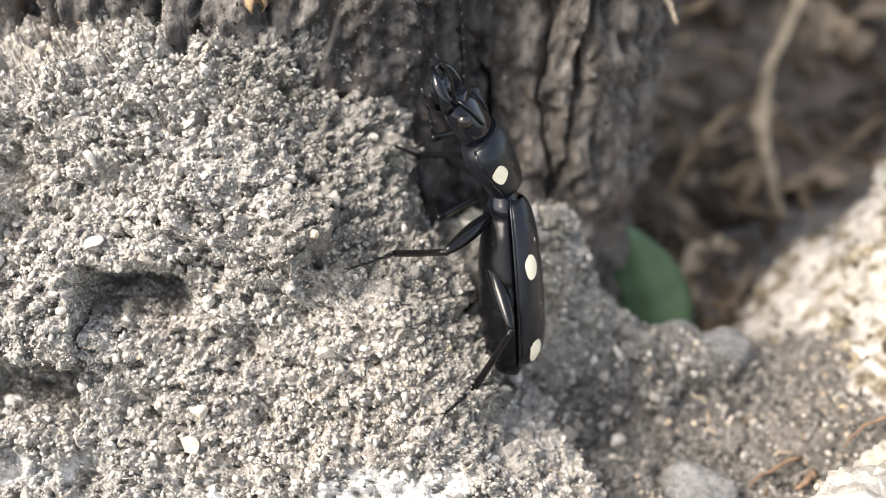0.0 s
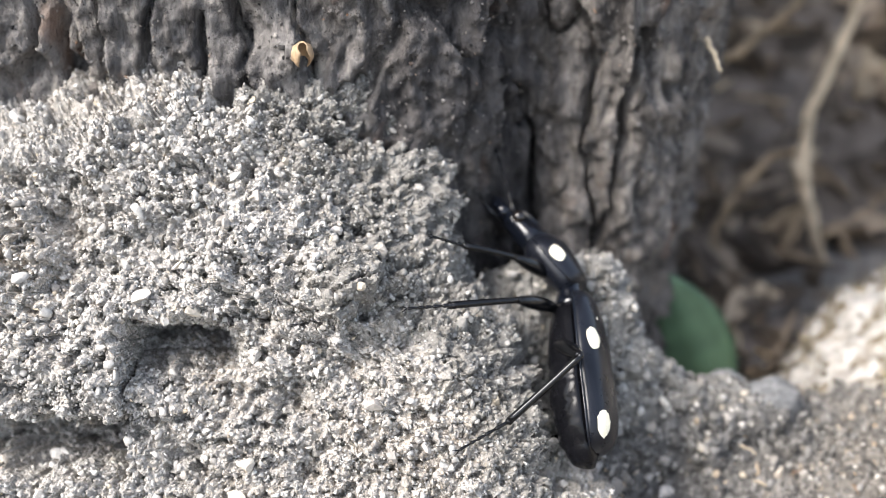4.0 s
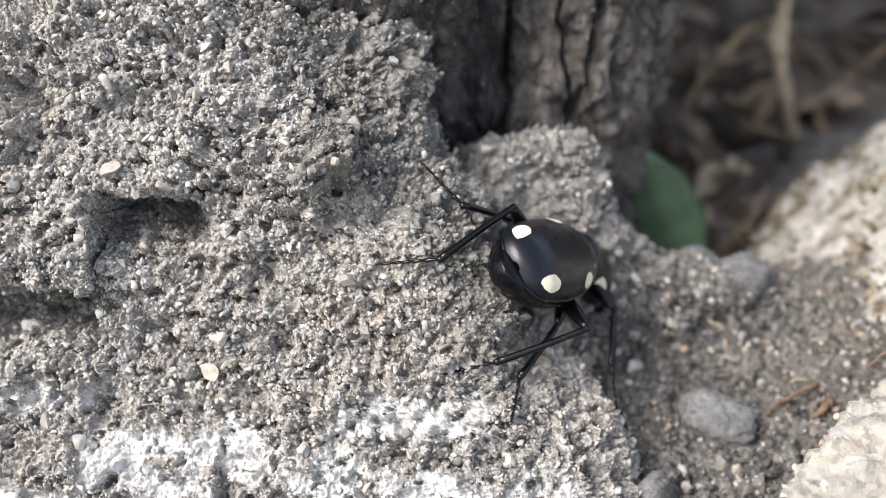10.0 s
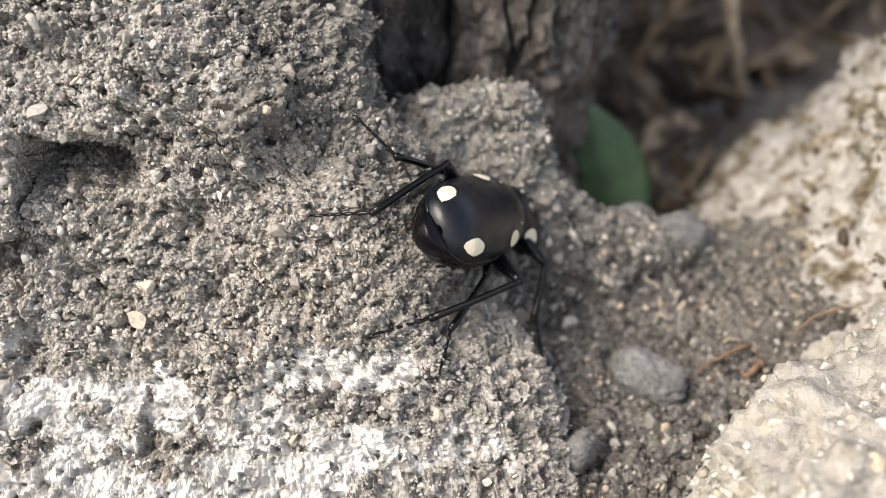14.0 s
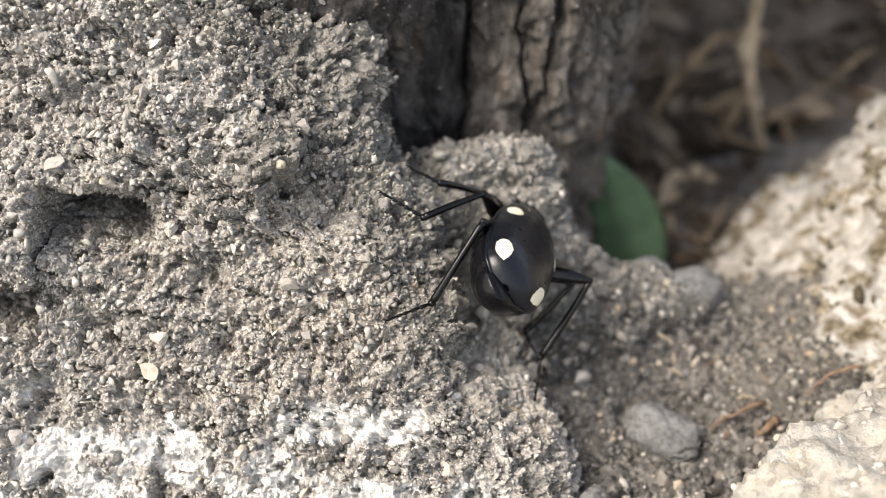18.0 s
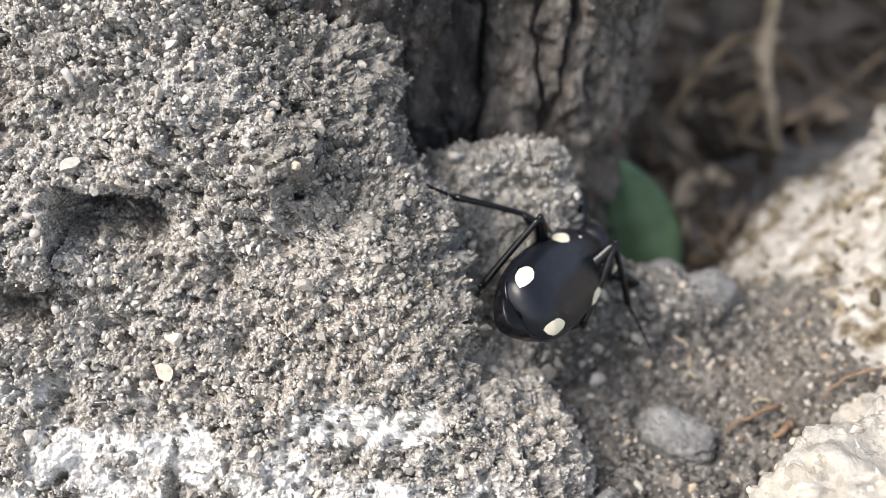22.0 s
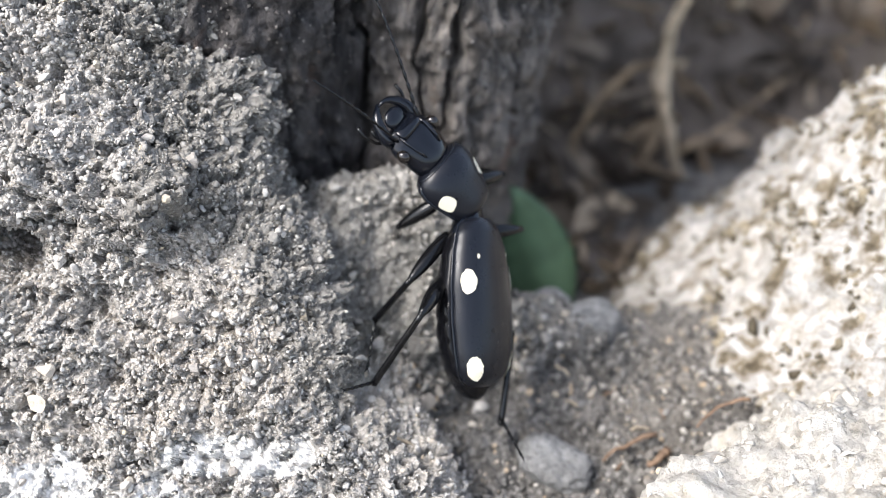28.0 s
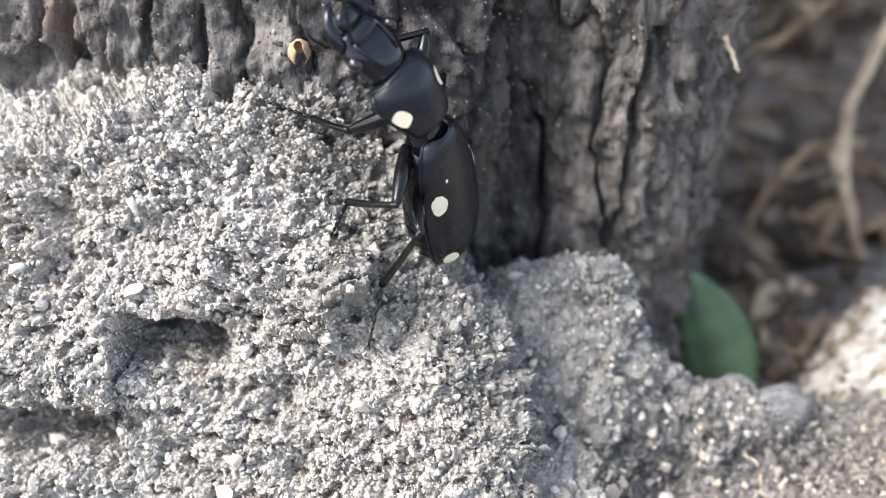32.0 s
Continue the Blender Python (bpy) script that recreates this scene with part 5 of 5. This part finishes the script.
    # where each foot holds the ground: seconds and place in mm, then the same for the tip of its toes
    holds = {
        ("hind", 1): [(0, 6.9, -0.5, -13.1, 3.7, -6.9, -11.8), (2.5, 6.9, -0.5, -13.1, 3.7, -6.9, -11.8), (4.5, 2.8, 0.6, -5.4, -4.2, -2.8, -7.7), (5, 2.8, 0.6, -5.4, -4.2, -2.8, -7.7), (5.5, -1.2, -1.3, -1.1, -9.6, -0.0, -2.8), (16.5, -1.4, -1.4, -1.1, -9.8, 0.0, -2.9), (17, 6.1, -0.9, -8.0, 2.7, -4.3, -7.3), (20.5, 6.1, -0.9, -8.0, 2.7, -4.3, -7.3), (21.5, 11.7, 8.9, -11.1, 10.4, 6.4, -12.8), (24.5, 11.7, 8.9, -11.1, 10.4, 6.4, -12.8), (25,), (26.5,), (28.5, 20.5, -2.0, -23.2, 18.4, -7.2, -20.8), (29, 24.3, -0.1, -26.1, 23.0, -4.5, -24.7), (30, 12.6, 6.4, -15.3, 9.5, 3.2, -15.9), (30.5, 12.6, 6.4, -15.3, 9.5, 3.2, -15.9), (31, 10.7, 8.0, -12.5, 8.9, 6.3, -13.0), (31.5, -1.0, 7.5, 6.6, -1.0, 6.2, 3.1), (32, -13.0, 8.0, 11.5, -14.4, 2.9, 5.3)],
        ("middle", 1): [(0, -5.1, 8.4, 7.2, -12.4, 3.6, 7.0), (2.5, -5.1, 8.4, 7.2, -12.4, 3.6, 7.0), (4.5, -3.7, 7.8, 5.9, -11.8, 3.1, 7.0), (5, -3.7, 7.8, 5.9, -11.8, 3.1, 7.0), (5.5, 0.5, 6.7, 4.1, -3.5, 10.6, 8.5), (16.5, 0.7, 8.2, 4.7, -3.9, 10.8, 8.2), (17, 4.3, 8.9, 1.5, -1.6, 7.3, 6.3), (20.5, 4.3, 8.9, 1.5, -1.6, 7.3, 6.3), (21, 6.8, 20.0, -1.2, -0.8, 9.9, 8.3), (24.5, 6.8, 20.0, -1.2, -0.8, 9.9, 8.3), (25, 14.6, 11.4, -9.8, 13.3, 8.8, -10.3), (26.5, 14.6, 11.4, -9.8, 13.3, 8.8, -10.3), (28.5, 15.8, 7.0, -14.5, 16.7, 2.8, -18.4), (29, 14.3, 9.4, -11.4, 15.4, 6.9, -15.3), (30, 10.0, 8.2, -12.2, 8.9, 6.2, -13.8), (30.5, 10.0, 8.2, -12.2, 8.9, 6.2, -13.8), (31, 6.0, 8.2, -1.6, 4.5, 4.0, -3.1), (31.5, -8.7, 10.2, 12.9, -10.4, 8.7, 10.6), (32, -18.1, 11.0, 24.2, -20.3, 12.0, 19.7)],
        ("front", 1): [(0, -3.3, 28.6, 15.3, -5.5, 21.0, 20.1), (2.5, -3.3, 28.6, 15.3, -5.5, 21.0, 20.1), (4.5, -3.3, 16.6, 13.5, -6.6, 16.1, 17.2), (5, -2.7, 16.4, 12.8, -5.4, 15.5, 16.4), (5.5,), (16.5,), (17, -1.0, 12.4, 10.1, -2.4, 12.8, 10.4), (20.5, -1.0, 12.4, 10.1, -2.4, 12.8, 10.4), (21,), (24.5,), (25, 17.0, 21.3, -1.4, 13.6, 19.9, -1.2), (26.5, 17.0, 21.3, -1.4, 13.6, 19.9, -1.2), (28.5, 15.4, 20.8, -2.1, 12.4, 21.8, -1.1), (29.5, 4.4, 9.7, 2.5, 1.8, 9.0, 3.9), (30, -5.9, 9.9, 9.8, -11.6, 7.6, 11.3), (30.5, -5.9, 9.9, 9.8, -11.6, 7.6, 11.3), (31, -11.2, 12.1, 16.9, -14.6, 12.0, 18.9), (31.5, -15.5, 10.8, 22.5, -18.1, 11.0, 24.2), (32, -24.3, 19.9, 34.0, -27.9, 20.2, 35.2)],
        ("hind", -1): [(0,), (2.5,), (4.5, 11.5, 1.6, -20.6, 10.6, -7.2, -20.2), (5, 7.7, -6.7, -16.8, 5.9, -7.0, -17.1), (13.5, 7.7, -6.7, -16.8, 5.9, -7.0, -17.1), (15.5, 11.7, -0.3, -21.0, 10.8, -10.5, -20.5), (16.5, 11.7, -0.3, -21.0, 10.8, -10.5, -20.5), (17, 24.4, 3.9, -21.7, 24.0, 1.6, -24.7), (20.5, 24.4, 3.9, -21.7, 24.0, 1.6, -24.7), (21, 28.9, 9.6, -18.8, 25.9, 7.7, -18.3), (24.5, 28.9, 9.6, -18.8, 25.9, 7.7, -18.3), (25, 22.6, 1.3, -23.6, 19.5, -0.3, -21.8), (26.5, 22.6, 1.3, -23.6, 19.5, -0.3, -21.8), (28.5, 40.5, 9.3, -28.0, 45.1, 6.2, -30.2), (29,), (32,)],
        ("middle", -1): [(0,), (4.5,), (5.5, 11.4, -6.6, -19.8, 10.3, -12.2, -21.1), (16.5, 11.4, -6.6, -19.8, 10.3, -12.2, -21.1), (17,), (20.5,), (21.5, 37.1, 16.8, -18.9, 40.5, 12.9, -23.8), (24.5, 37.1, 16.8, -18.9, 40.5, 12.9, -23.8), (25,), (32,)],
        ("front", -1): [(0,), (4.5,), (5.5, 27.2, 3.3, -24.7, 27.8, -2.5, -29.7), (13.5, 27.2, 3.3, -24.7, 27.8, -2.5, -29.7), (15.5,), (32,)],
    }
    lift = Vector((0, -0.0018, 0.0012))
    for (where, side), (femur, tibia, tarsus, a, b, c) in legs.items():
        rows_f, rows_t, rows_r = [], [], []
        hold = holds.get((where, side))
        hip0 = Vector(HIPS[where]) * 0.001
        hip0.y *= side
        stance = {"front": Vector((24, 9.5, -9)), "middle": Vector((11, 15, -10)), "hind": Vector((-7, 15, -9))}[where] * 0.001
        stance.y *= side
        if side < 0:
            tucked = stance.copy()
            tucked.y, tucked.z = -0.003, -0.011
        for t in times:
            m = body[t]
            inv = m.inverted()
            hip = fore[t] @ hip0 if where == "front" else hip0
            climbing = side < 0 and (t <= 2.5 or t >= 29)
            ankle = tucked.copy() if climbing else stance.copy()
            toe = ankle + Vector(({"front": 4, "middle": 0.5, "hind": -5}[where], 5.5 * side, -1.0)) * 0.001
            if hold:
                k = max(0, min(len(hold) - 2, sum(1 for h in hold if h[0] <= t) - 1))
                ends = []
                for h in hold[k:k + 2]:
                    own = len(h) == 1
                    ends.append((m @ ankle if own else Vector(h[1:4]) * 0.001 + lift, m @ toe if own else Vector(h[4:7]) * 0.001 + lift))
                u = min(1.0, max(0.0, (t - hold[k][0]) / (hold[k + 1][0] - hold[k][0])))
                ankle = inv @ ends[0][0].lerp(ends[1][0], u)
                toe = inv @ ends[0][1].lerp(ends[1][1], u)
            d = ankle - hip
            far = min(max(d.length, abs(a - b) * 1.05 + 0.001), (a + b) * 0.985)
            d.normalize()
            ankle = hip + d * far
            rise = Vector((0.1, 0.85 * side, 0.6)) if t <= 2.5 or t >= 28.5 else Vector((0.1, 0.55 * side, 1.0))
            rise = (rise - d * rise.dot(d)).normalized()
            along = (a * a - b * b + far * far) / (2 * far)
            knee = hip + d * along + rise * math.sqrt(max(0.0, a * a - along * along))

            def frame_of(p, q, up):
                x = (q - p).normalized()
                y = up.cross(x).normalized()
                z = x.cross(y)
                return Matrix(((x.x, y.x, z.x, p.x), (x.y, y.y, z.y, p.y), (x.z, y.z, z.z, p.z), (0, 0, 0, 1)))
            mf = frame_of(hip, knee, rise)
            mt = frame_of(knee, ankle, rise)
            mr = frame_of(ankle, ankle + (toe - ankle), rise)
            fi = mf.inverted()
            rows_f.append((t, mf))
            rows_t.append((t, fi @ mt))
            rows_r.append((t, fi @ mr))
        walk(femur, rows_f)
        walk(tibia, rows_t)
        walk(tarsus, rows_r)


motions()
